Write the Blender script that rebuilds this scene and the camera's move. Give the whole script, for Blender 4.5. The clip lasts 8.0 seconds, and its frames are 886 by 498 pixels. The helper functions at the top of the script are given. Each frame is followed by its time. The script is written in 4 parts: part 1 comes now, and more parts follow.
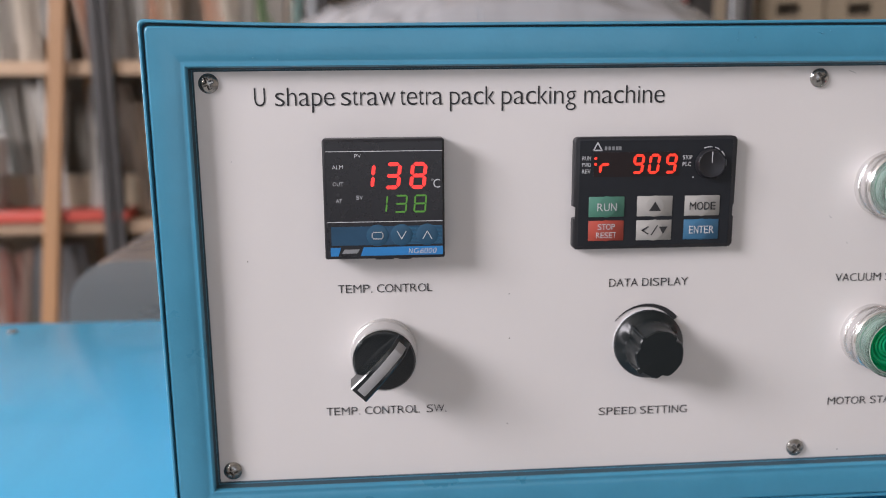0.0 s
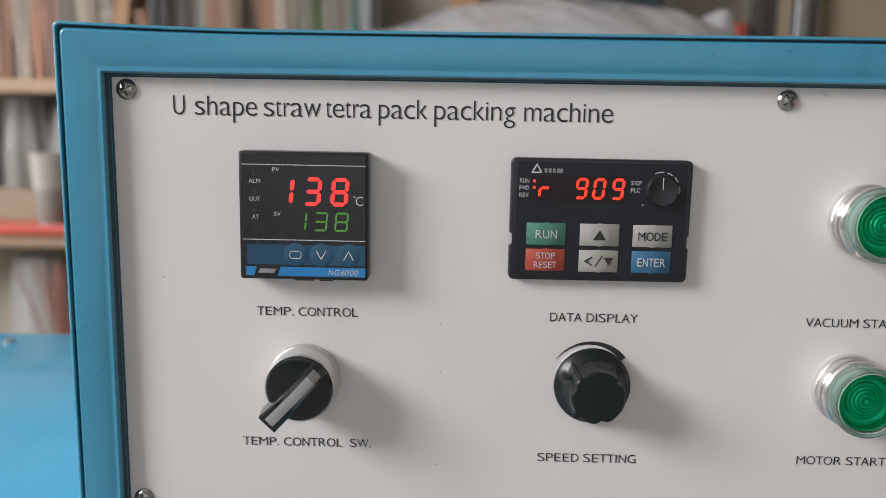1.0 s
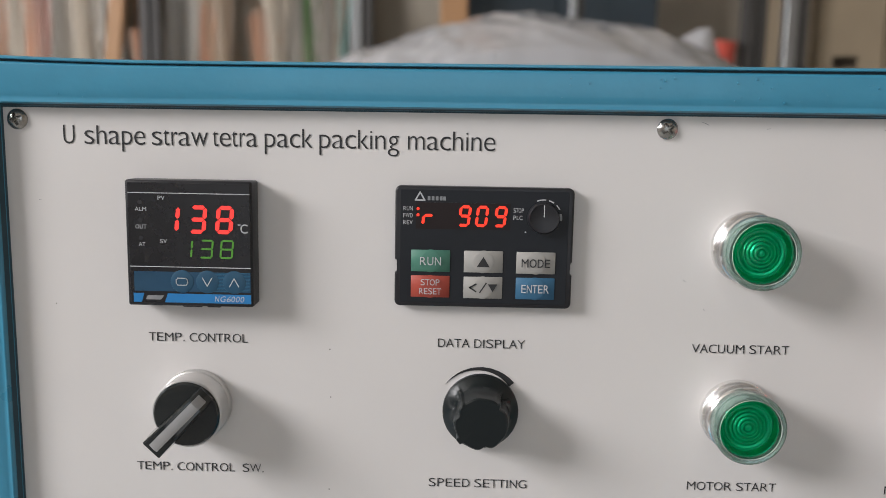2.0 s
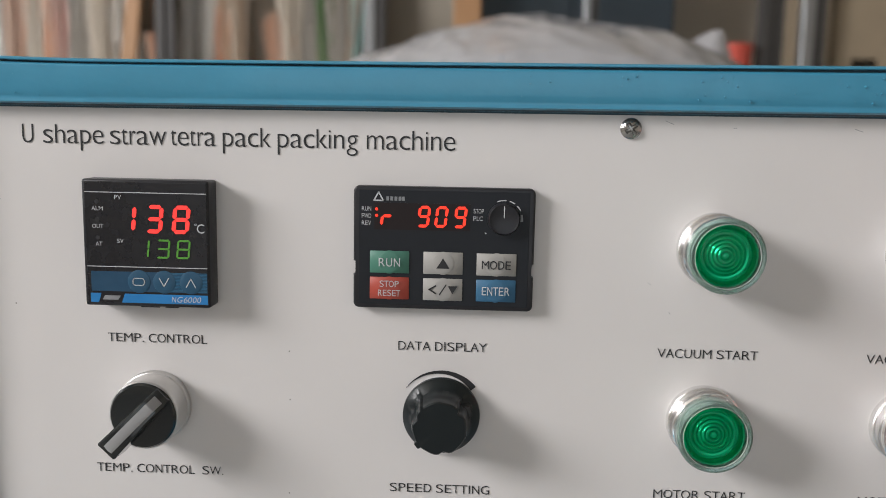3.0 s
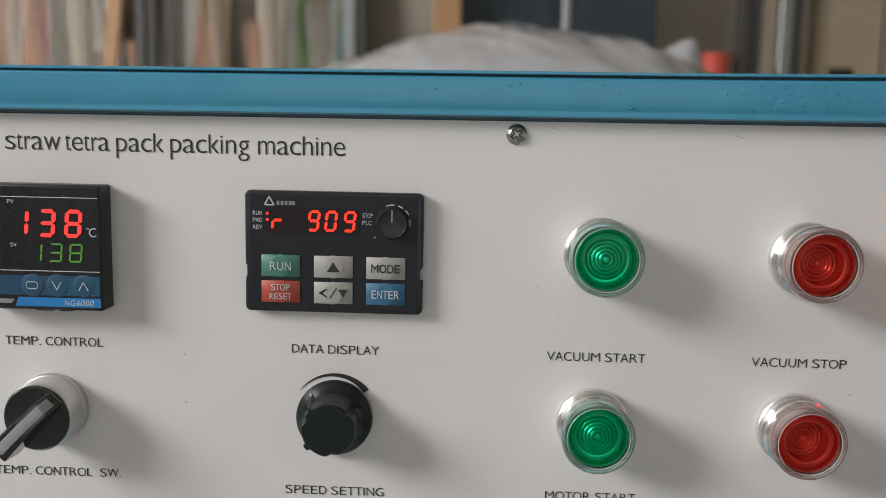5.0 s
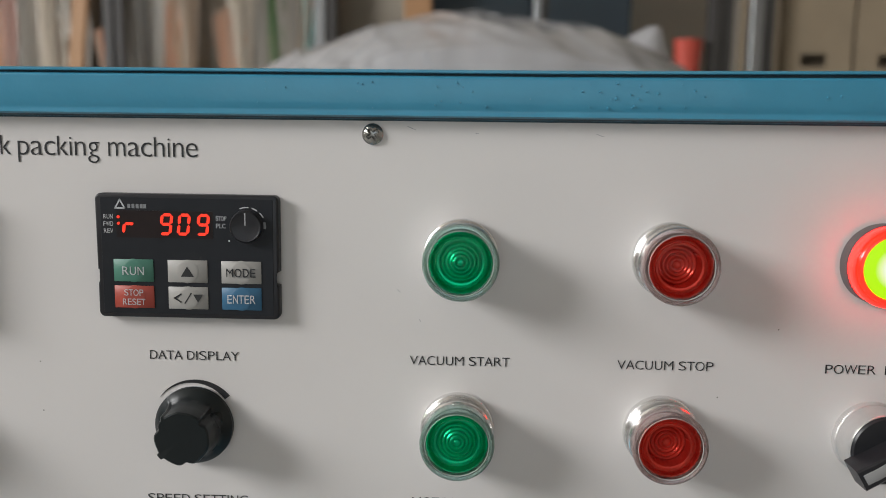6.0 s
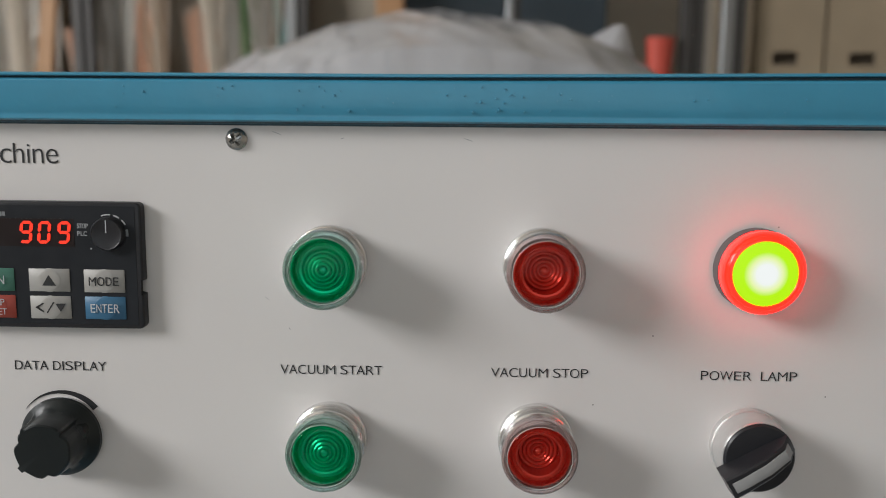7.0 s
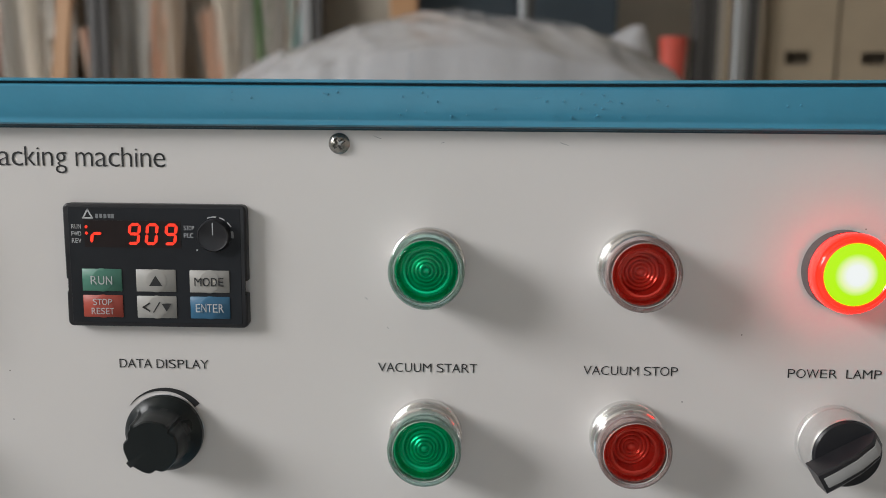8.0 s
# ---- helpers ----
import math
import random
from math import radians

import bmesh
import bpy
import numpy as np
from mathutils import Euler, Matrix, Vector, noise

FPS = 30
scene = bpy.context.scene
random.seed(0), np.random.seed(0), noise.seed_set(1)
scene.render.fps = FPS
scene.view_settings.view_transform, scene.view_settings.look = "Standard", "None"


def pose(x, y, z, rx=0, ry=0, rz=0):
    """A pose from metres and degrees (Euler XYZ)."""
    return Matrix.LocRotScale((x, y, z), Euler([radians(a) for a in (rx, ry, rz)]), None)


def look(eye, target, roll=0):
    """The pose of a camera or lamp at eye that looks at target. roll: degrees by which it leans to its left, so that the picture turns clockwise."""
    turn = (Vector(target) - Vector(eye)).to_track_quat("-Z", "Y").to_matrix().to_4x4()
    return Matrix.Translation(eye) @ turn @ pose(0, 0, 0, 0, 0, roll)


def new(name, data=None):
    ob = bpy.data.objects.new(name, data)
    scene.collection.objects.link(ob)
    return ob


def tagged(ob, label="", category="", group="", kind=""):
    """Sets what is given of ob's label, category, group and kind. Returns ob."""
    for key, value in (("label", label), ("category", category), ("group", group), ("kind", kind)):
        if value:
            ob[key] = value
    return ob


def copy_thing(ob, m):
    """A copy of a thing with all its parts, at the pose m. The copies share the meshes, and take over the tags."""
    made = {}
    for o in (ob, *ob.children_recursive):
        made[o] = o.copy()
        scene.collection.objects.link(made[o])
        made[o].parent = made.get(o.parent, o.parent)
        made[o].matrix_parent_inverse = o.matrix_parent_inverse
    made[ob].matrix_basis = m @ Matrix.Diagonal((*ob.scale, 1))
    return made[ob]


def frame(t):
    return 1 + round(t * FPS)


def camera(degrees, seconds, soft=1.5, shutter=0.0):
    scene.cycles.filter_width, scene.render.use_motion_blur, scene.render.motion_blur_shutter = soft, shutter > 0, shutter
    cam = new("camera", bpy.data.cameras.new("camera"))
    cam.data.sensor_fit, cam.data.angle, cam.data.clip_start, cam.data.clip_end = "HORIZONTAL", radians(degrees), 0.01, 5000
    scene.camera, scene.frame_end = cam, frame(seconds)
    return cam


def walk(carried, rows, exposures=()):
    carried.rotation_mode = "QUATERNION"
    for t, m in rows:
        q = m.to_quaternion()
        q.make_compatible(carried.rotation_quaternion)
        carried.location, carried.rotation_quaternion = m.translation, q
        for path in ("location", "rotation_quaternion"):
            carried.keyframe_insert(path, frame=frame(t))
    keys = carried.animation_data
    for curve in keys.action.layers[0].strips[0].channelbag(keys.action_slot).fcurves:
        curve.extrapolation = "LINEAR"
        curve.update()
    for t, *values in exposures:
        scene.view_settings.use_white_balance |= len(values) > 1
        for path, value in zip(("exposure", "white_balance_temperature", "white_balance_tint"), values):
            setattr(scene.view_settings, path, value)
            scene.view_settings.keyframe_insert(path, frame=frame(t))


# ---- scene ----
cam = camera(55.65, 8.0, soft=0.8)
PATH = [
    (0, (0.06613, -0.33210, 1.20018), (0.2024, 1.6245, 0.8086), -0.41),
    (0.5, (0.10952, -0.31190, 1.19964), (0.1483, 1.6581, 0.8568), 0.69),
    (1, (0.11945, -0.31132, 1.19417), (0.1031, 1.6624, 0.8712), 1.13),
    (1.5, (0.12099, -0.31863, 1.19598), (0.1053, 1.6572, 0.8866), 1.08),
    (2, (0.16467, -0.31331, 1.19986), (0.1308, 1.6656, 0.9121), 1.02),
    (2.2, (0.17759, -0.30897, 1.20181), (0.1105, 1.6695, 0.9166), 0.94),
    (3.5, (0.18808, -0.30761, 1.19710), (0.1025, 1.6710, 0.9180), 1.09),
    (4, (0.18955, -0.31315, 1.19994), (0.1023, 1.6653, 0.9207), 1.11),
    (4.2, (0.19135, -0.31245, 1.19812), (0.1170, 1.6676, 0.9262), 1.23),
    (5.3, (0.24544, -0.30756, 1.19855), (0.1765, 1.6743, 0.9390), 1.12),
    (5.5, (0.25762, -0.30405, 1.20372), (0.1955, 1.6739, 0.9143), 1.10),
    (6, (0.27405, -0.30054, 1.20395), (0.2246, 1.6775, 0.9125), 0.85),
    (6.5, (0.29541, -0.29721, 1.20617), (0.2595, 1.6806, 0.9115), 0.78),
    (7, (0.31702, -0.29385, 1.20665), (0.2920, 1.6840, 0.9112), 0.67),
    (7.5, (0.31855, -0.29459, 1.20736), (0.2955, 1.6832, 0.9109), 0.68),
    (8, (0.28260, -0.30245, 1.20851), (0.2561, 1.6749, 0.9096), 0.66),
]
walk(cam, [(t, look(eye, target, roll)) for t, eye, target, roll in PATH], exposures=((0.0, 0.05, 6250, 18), (0.5, -0.02, 6280, 13), (1.0, -0.07, 6270, 11), (1.5, -0.03, 6310, 11), (3.5, -0.08, 6350, 10), (5.5, -0.21, 6330, 8), (8.0, -0.27, 6300, 8)))
# phone lens focused on the panel
cam.data.dof.use_dof = True
cam.data.dof.focus_distance = 0.312
cam.data.dof.aperture_fstop = 8.5

# ---------------------------------------------------------------- light
world = bpy.data.worlds.new("sky")
scene.world = world
world.use_nodes = True
sky = world.node_tree.nodes.new("ShaderNodeTexSky")
sky.sky_type = "NISHITA"
sky.sun_disc = False
sky.sun_elevation = radians(38)
sky.sun_rotation = radians(250)
back = world.node_tree.nodes["Background"]
world.node_tree.links.new(sky.outputs[0], back.inputs[0])
back.inputs[1].default_value = 0.1


def area(name, eye, target, sx, sy, watts, colour):
    data = bpy.data.lights.new(name, "AREA")
    data.shape, data.size, data.size_y, data.energy, data.color = "RECTANGLE", sx, sy, watts, colour
    ob = new(name, data)
    ob.matrix_basis = look(eye, target)
    return ob


# daylight standing in the side window and in the open front door
area("window_light", (-3.05, -1.45, 2.7), (0.2, -0.2, 1.2), 1.35, 1.2, 168, (1.0, 0.97, 0.95))
area("back_window_light", (-3.05, 1.1, 1.75), (0.0, 1.1, 1.2), 1.5, 1.4, 60, (0.97, 0.98, 1.0))
area("door_light", (0.3, -3.9, 1.5), (0.3, 0.0, 1.5), 2.6, 2.2, 13, (0.95, 0.97, 1.0))


# ---------------------------------------------------------------- materials
def material(name, colour, rough=0.5, metal=0.0, vary=0.12, scale=40.0, bump=0.0, bump_scale=200.0, coat=0.0,
             transmission=0.0, per_object=0.0, emit=None, strength=0.0, stretch=None, specular=0.5):
    m = bpy.data.materials.new(name)
    m.use_nodes = True
    nt = m.node_tree
    b = nt.nodes["Principled BSDF"]
    b.inputs["Roughness"].default_value = rough
    b.inputs["Metallic"].default_value = metal
    b.inputs["Specular IOR Level"].default_value = specular
    b.inputs["Coat Weight"].default_value = coat
    b.inputs["Coat Roughness"].default_value = 0.08
    b.inputs["Transmission Weight"].default_value = transmission
    tc = nt.nodes.new("ShaderNodeTexCoord")
    mp = nt.nodes.new("ShaderNodeMapping")
    nt.links.new(tc.outputs["Object"], mp.inputs["Vector"])
    if stretch:
        mp.inputs["Scale"].default_value = stretch
    fine = nt.nodes.new("ShaderNodeTexNoise")
    fine.inputs["Scale"].default_value = scale
    fine.inputs["Detail"].default_value = 6
    nt.links.new(mp.outputs[0], fine.inputs["Vector"])
    broad = nt.nodes.new("ShaderNodeTexNoise")
    broad.inputs["Scale"].default_value = scale * 0.13
    broad.inputs["Detail"].default_value = 3
    nt.links.new(mp.outputs[0], broad.inputs["Vector"])
    add = nt.nodes.new("ShaderNodeMath")
    add.operation = "ADD"
    nt.links.new(fine.outputs["Fac"], add.inputs[0])
    nt.links.new(broad.outputs["Fac"], add.inputs[1])
    rng = nt.nodes.new("ShaderNodeMapRange")
    rng.inputs["From Min"].default_value, rng.inputs["From Max"].default_value = 0.6, 1.4
    rng.inputs["To Min"].default_value, rng.inputs["To Max"].default_value = 1 - vary, 1 + vary
    nt.links.new(add.outputs[0], rng.inputs["Value"])
    value = rng.outputs[0]
    if per_object:
        info = nt.nodes.new("ShaderNodeObjectInfo")
        r2 = nt.nodes.new("ShaderNodeMapRange")
        r2.inputs["To Min"].default_value, r2.inputs["To Max"].default_value = 1 - per_object, 1 + per_object
        nt.links.new(info.outputs["Random"], r2.inputs["Value"])
        mul = nt.nodes.new("ShaderNodeMath")
        mul.operation = "MULTIPLY"
        nt.links.new(value, mul.inputs[0])
        nt.links.new(r2.outputs[0], mul.inputs[1])
        value = mul.outputs[0]
    mix = nt.nodes.new("ShaderNodeVectorMath")
    mix.operation = "SCALE"
    mix.inputs[0].default_value = colour
    nt.links.new(value, mix.inputs["Scale"])
    nt.links.new(mix.outputs[0], b.inputs["Base Color"])
    rr = nt.nodes.new("ShaderNodeMapRange")
    rr.inputs["From Min"].default_value, rr.inputs["From Max"].default_value = 0.6, 1.4
    rr.inputs["To Min"].default_value, rr.inputs["To Max"].default_value = rough * 0.85, min(1, rough * 1.15)
    nt.links.new(add.outputs[0], rr.inputs["Value"])
    nt.links.new(rr.outputs[0], b.inputs["Roughness"])
    if bump:
        n2 = nt.nodes.new("ShaderNodeTexNoise")
        n2.inputs["Scale"].default_value = bump_scale
        n2.inputs["Detail"].default_value = 4
        nt.links.new(mp.outputs[0], n2.inputs["Vector"])
        bp = nt.nodes.new("ShaderNodeBump")
        bp.inputs["Strength"].default_value = 1.0
        bp.inputs["Distance"].default_value = bump
        nt.links.new(n2.outputs["Fac"], bp.inputs["Height"])
        nt.links.new(bp.outputs[0], b.inputs["Normal"])
    if emit:
        b.inputs["Emission Color"].default_value = (*emit, 1)
        b.inputs["Emission Strength"].default_value = strength
    return m


def specks(m, size, amount, colour, small=0.03, large=0.075):
    """Sparse dirt: dots of a Voronoi lattice, of which few are kept."""
    nt = m.node_tree
    b = nt.nodes["Principled BSDF"]
    tc = nt.nodes.new("ShaderNodeTexCoord")
    vo = nt.nodes.new("ShaderNodeTexVoronoi")
    vo.voronoi_dimensions = "2D"
    vo.inputs["Scale"].default_value = 1 / size
    nt.links.new(tc.outputs["Object"], vo.inputs["Vector"])
    sep = nt.nodes.new("ShaderNodeSeparateColor")
    nt.links.new(vo.outputs["Color"], sep.inputs[0])
    keep = nt.nodes.new("ShaderNodeMath")
    keep.operation = "LESS_THAN"
    keep.inputs[1].default_value = amount
    nt.links.new(sep.outputs[0], keep.inputs[0])
    dot = nt.nodes.new("ShaderNodeMapRange")
    dot.inputs["From Min"].default_value, dot.inputs["From Max"].default_value = small, large
    dot.inputs["To Min"].default_value, dot.inputs["To Max"].default_value = 1, 0
    nt.links.new(vo.outputs["Distance"], dot.inputs["Value"])
    both = nt.nodes.new("ShaderNodeMath")
    both.operation = "MULTIPLY"
    nt.links.new(keep.outputs[0], both.inputs[0])
    nt.links.new(dot.outputs[0], both.inputs[1])
    old = b.inputs["Base Color"].links[0].from_socket
    mix = nt.nodes.new("ShaderNodeMix")
    mix.data_type = "RGBA"
    nt.links.new(both.outputs[0], mix.inputs["Factor"])
    nt.links.new(old, mix.inputs["A"])
    mix.inputs["B"].default_value = (*colour, 1)
    nt.links.new(mix.outputs["Result"], b.inputs["Base Color"])
    return m


BLUE = material("blue_enamel", (0.05, 0.26, 0.40), 0.30, vary=0.07, scale=60, bump=0.0006, bump_scale=45, coat=0.3)
# lighter copy of the blue enamel: light falling from above is in the colour
LIT_BLUE = material("lit_blue_enamel", (0.07, 0.42, 0.66), 0.26, vary=0.06, scale=30, bump=0.0003, bump_scale=25, coat=0.3, stretch=(1, 0.25, 1))
PLATE = specks(material("white_plate", (0.70, 0.675, 0.66), 0.33, vary=0.02, scale=25, bump=0.0001, bump_scale=60, coat=0.12), 0.021, 0.06, (0.20, 0.19, 0.18), 0.008, 0.018)
INK = material("black_ink", (0.02, 0.02, 0.022), 0.5, vary=0.2, scale=300)
SEAM_LIP = material("dark_seam_and_lip", (0.03, 0.07, 0.095), 0.6, vary=0.2, scale=100)
STEEL = material("screw_steel", (0.40, 0.39, 0.37), 0.2, 0.9, vary=0.25, scale=900, bump=0.0001, bump_scale=1500)
CHROME = material("satin_chrome", (0.78, 0.77, 0.76), 0.17, 0.9, vary=0.06, scale=300)
SILVER = material("satin_silver", (0.62, 0.61, 0.60), 0.32, 0.65, vary=0.06, scale=300)
BLACK = material("black_plastic", (0.018, 0.018, 0.021), 0.36, vary=0.2, scale=200, specular=0.4, bump=0.00003, bump_scale=2500)
GLOSS_BLACK = material("gloss_black_plastic", (0.013, 0.016, 0.017), 0.14, vary=0.2, scale=150, coat=0.3)
KNOB_BLACK = material("knob_black", (0.009, 0.0125, 0.0135), 0.30, vary=0.12, scale=120, specular=0.35)
WINDOW = material("display_window", (0.012, 0.012, 0.015), 0.28, vary=0.15, scale=200)
KEYFACE = material("keypad_film", (0.013, 0.015, 0.019), 0.45, vary=0.12, scale=200, specular=0.3)
DISPLAY = material("display_strip", (0.014, 0.008, 0.008), 0.4, vary=0.1, scale=200, specular=0.3)
PRINT = material("grey_print", (0.55, 0.56, 0.58), 0.5, vary=0.15, scale=600)
FAINT = material("faint_print", (0.23, 0.24, 0.25), 0.5, vary=0.15, scale=600)
NAVY = material("navy_band", (0.012, 0.06, 0.12), 0.4, vary=0.1, scale=300)
NAVY_LINE = material("navy_line", (0.02, 0.12, 0.22), 0.4, vary=0.1, scale=300)
NAVY_KEY = material("navy_key", (0.016, 0.075, 0.14), 0.4, vary=0.1, scale=300)
SKY_BAND = material("bright_blue_band", (0.02, 0.20, 0.50), 0.4, vary=0.06, scale=300)
KEY_GREEN = material("green_key", (0.065, 0.20, 0.145), 0.46, vary=0.05, scale=200)
KEY_RED = material("red_key", (0.38, 0.06, 0.038), 0.46, vary=0.05, scale=200)
KEY_GREY = material("grey_key", (0.35, 0.34, 0.32), 0.46, vary=0.05, scale=200)
KEY_BLUE = material("blue_key", (0.035, 0.13, 0.235), 0.46, vary=0.05, scale=200)
LED_RED = material("red_led", (0.3, 0.01, 0.01), 0.4, emit=(1.0, 0.045, 0.035), strength=1.25)
LED_ORANGE = material("red_orange_led", (0.3, 0.02, 0.01), 0.4, emit=(1.0, 0.035, 0.012), strength=1.3)
LED_GREEN = material("green_led", (0.03, 0.1, 0.01), 0.4, emit=(0.10, 0.32, 0.04), strength=0.55)
LENS_GREEN = material("green_lens", (0.0, 0.62, 0.31), 0.22, 0.55, vary=0.12, scale=150)
LENS_RED = material("red_lens", (0.80, 0.08, 0.05), 0.22, 0.5, vary=0.12, scale=150)
LAMP_RIM = material("lit_red_rim", (0.5, 0.015, 0.008), 0.2, vary=0.05, coat=0.4, specular=0.4, emit=(1.0, 0.012, 0.004), strength=3.0)
LAMP_SKIRT = material("lit_red_skirt", (0.6, 0.05, 0.04), 0.25, vary=0.05, coat=0.4, emit=(1.0, 0.006, 0.003), strength=6.0)
LAMP_BASE = material("dark_lamp_base", (0.10, 0.085, 0.085), 0.4, vary=0.1, scale=200)
WOOD = material("shelf_wood", (0.36, 0.195, 0.09), 0.6, vary=0.22, scale=14, bump=0.001, bump_scale=60, stretch=(1, 1, 0.12))
BOARD = material("board_wood", (0.40, 0.27, 0.17), 0.6, vary=0.2, scale=14, bump=0.001, bump_scale=60, stretch=(0.12, 1, 1))
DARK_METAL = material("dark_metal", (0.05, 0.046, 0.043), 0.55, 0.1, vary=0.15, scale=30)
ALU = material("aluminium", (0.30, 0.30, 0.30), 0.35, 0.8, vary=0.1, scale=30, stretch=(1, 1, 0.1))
STAINLESS = material("stainless", (0.52, 0.46, 0.42), 0.3, 0.7, vary=0.16, scale=20, stretch=(0.15, 1, 1))
CARTON = material("carton", (0.325, 0.26, 0.18), 0.8, vary=0.12, scale=12, bump=0.0008, bump_scale=80)
CARTON_DARK = material("carton_inside", (0.13, 0.10, 0.07), 0.9, vary=0.2, scale=12)
FILM = material("plastic_film", (0.40, 0.397, 0.41), 0.26, vary=0.12, scale=9, bump=0.004, bump_scale=16, coat=0.6)
SLATE = material("slate_blue_steel", (0.045, 0.065, 0.085), 0.5, vary=0.15, scale=6)
PLASTER = material("plaster", (0.52, 0.48, 0.42), 0.85, vary=0.1, scale=5, bump=0.002, bump_scale=60)
OLIVE = material("dim_backing", (0.38, 0.34, 0.28), 0.8, vary=0.35, scale=7, stretch=(1, 1, 0.2))
CONCRETE = material("concrete", (0.30, 0.29, 0.27), 0.7, vary=0.15, scale=6, bump=0.002, bump_scale=50)
RED_PLASTIC = material("red_plastic", (0.50, 0.075, 0.05), 0.4, vary=0.08, scale=20)
PAPER = material("paper", (0.44, 0.40, 0.36), 0.7, vary=0.1, scale=20)


def straw_material(name, colour):
    """Straw plastic, every straw a little lighter, darker or duller than the next."""
    m = material(name, colour, 0.4, vary=0.2, scale=40, stretch=(1, 1, 0.15))
    nt = m.node_tree
    b = nt.nodes["Principled BSDF"]
    old = b.inputs["Base Color"].links[0].from_socket
    geo = nt.nodes.new("ShaderNodeNewGeometry")
    rng = nt.nodes.new("ShaderNodeMapRange")
    rng.inputs["To Min"].default_value, rng.inputs["To Max"].default_value = 0.0, 0.75
    nt.links.new(geo.outputs["Random Per Island"], rng.inputs["Value"])
    mix = nt.nodes.new("ShaderNodeMix")
    mix.data_type = "RGBA"
    nt.links.new(rng.outputs[0], mix.inputs["Factor"])
    nt.links.new(old, mix.inputs["A"])
    mix.inputs["B"].default_value = (0.36, 0.31, 0.25, 1)
    nt.links.new(mix.outputs["Result"], b.inputs["Base Color"])
    return m


STRAW_BEIGE = straw_material("beige_straw", (0.52, 0.45, 0.36))
STRAW_WHITE = straw_material("white_straw", (0.60, 0.58, 0.54))
STRAW_ORANGE = straw_material("orange_straw", (0.50, 0.22, 0.11))
STRAW_GREEN = straw_material("green_straw", (0.065, 0.14, 0.04))
STRAW_TAN = straw_material("tan_straw", (0.44, 0.30, 0.19))
STRAW_RED = straw_material("red_brown_straw", (0.30, 0.10, 0.07))
STRAW_TEAL = straw_material("teal_straw", (0.16, 0.38, 0.36))
STRAW_GREY = straw_material("grey_straw", (0.27, 0.25, 0.22))


def lamp_material():
    """The lit lamp: white hot in the middle, yellow-green towards the rim."""
    m = bpy.data.materials.new("lit_lamp_disc")
    m.use_nodes = True
    nt = m.node_tree
    b = nt.nodes["Principled BSDF"]
    b.inputs["Base Color"].default_value = (0.02, 0.04, 0.0, 1)
    tc = nt.nodes.new("ShaderNodeTexCoord")
    sep = nt.nodes.new("ShaderNodeSeparateXYZ")
    nt.links.new(tc.outputs["Object"], sep.inputs[0])
    com = nt.nodes.new("ShaderNodeCombineXYZ")
    nt.links.new(sep.outputs[0], com.inputs[0])
    nt.links.new(sep.outputs[1], com.inputs[1])
    ln = nt.nodes.new("ShaderNodeVectorMath")
    ln.operation = "LENGTH"
    nt.links.new(com.outputs[0], ln.inputs[0])
    ramp = nt.nodes.new("ShaderNodeValToRGB")
    rng = nt.nodes.new("ShaderNodeMapRange")
    rng.inputs["From Max"].default_value = 0.0108
    nt.links.new(ln.outputs["Value"], rng.inputs["Value"])
    nt.links.new(rng.outputs[0], ramp.inputs[0])
    e = ramp.color_ramp.elements
    e[0].position, e[0].color = 0.30, (1.0, 1.0, 1.0, 1)
    e[1].position, e[1].color = 0.70, (0.55, 1.0, 0.0, 1)
    third = ramp.color_ramp.elements.new(0.52)
    third.color = (0.9, 1.0, 0.45, 1)
    nt.links.new(ramp.outputs[0], b.inputs["Emission Color"])
    b.inputs["Emission Strength"].default_value = 1.05
    return m


LAMP = lamp_material()


def clear_cap(name, tint, milk=0.0, body=(0.7, 0.7, 0.7)):
    """Clear coloured plastic: straight through but for a share of milkiness, with gloss by Fresnel."""
    m = bpy.data.materials.new(name)
    m.use_nodes = True
    nt = m.node_tree
    nt.nodes.remove(nt.nodes["Principled BSDF"])
    out = nt.nodes["Material Output"]
    tr = nt.nodes.new("ShaderNodeBsdfTransparent")
    tr.inputs[0].default_value = (*tint, 1)
    gl = nt.nodes.new("ShaderNodeBsdfGlossy")
    gl.inputs["Roughness"].default_value = 0.035
    fr = nt.nodes.new("ShaderNodeFresnel")
    fr.inputs[0].default_value = 1.27
    mx = nt.nodes.new("ShaderNodeMixShader")
    nt.links.new(fr.outputs[0], mx.inputs[0])
    through_part = tr.outputs[0]
    if milk:
        df = nt.nodes.new("ShaderNodeBsdfDiffuse")
        df.inputs[0].default_value = (*body, 1)
        blend = nt.nodes.new("ShaderNodeMixShader")
        blend.inputs[0].default_value = milk
        nt.links.new(through_part, blend.inputs[1])
        nt.links.new(df.outputs[0], blend.inputs[2])
        through_part = blend.outputs[0]
    nt.links.new(through_part, mx.inputs[1])
    nt.links.new(gl.outputs[0], mx.inputs[2])
    nt.links.new(mx.outputs[0], out.inputs[0])
    return m


CAP_GREEN = clear_cap("clear_green_cap", (0.86, 1.0, 0.94))
CAP_RED = clear_cap("clear_red_cap", (1.0, 0.86, 0.84))
RIM_GREEN = clear_cap("clear_green_rim", (0.86, 0.96, 0.91), 0.34, (0.36, 0.52, 0.45))
RIM_RED = clear_cap("clear_red_rim", (0.96, 0.87, 0.85), 0.34, (0.52, 0.38, 0.36))
# pale body colour standing for the highlight line at the lens edge
EDGE_HIGHLIGHT = clear_cap("pale_edge_highlight", (0.95, 0.95, 0.95), 0.5, (0.75, 0.78, 0.76))


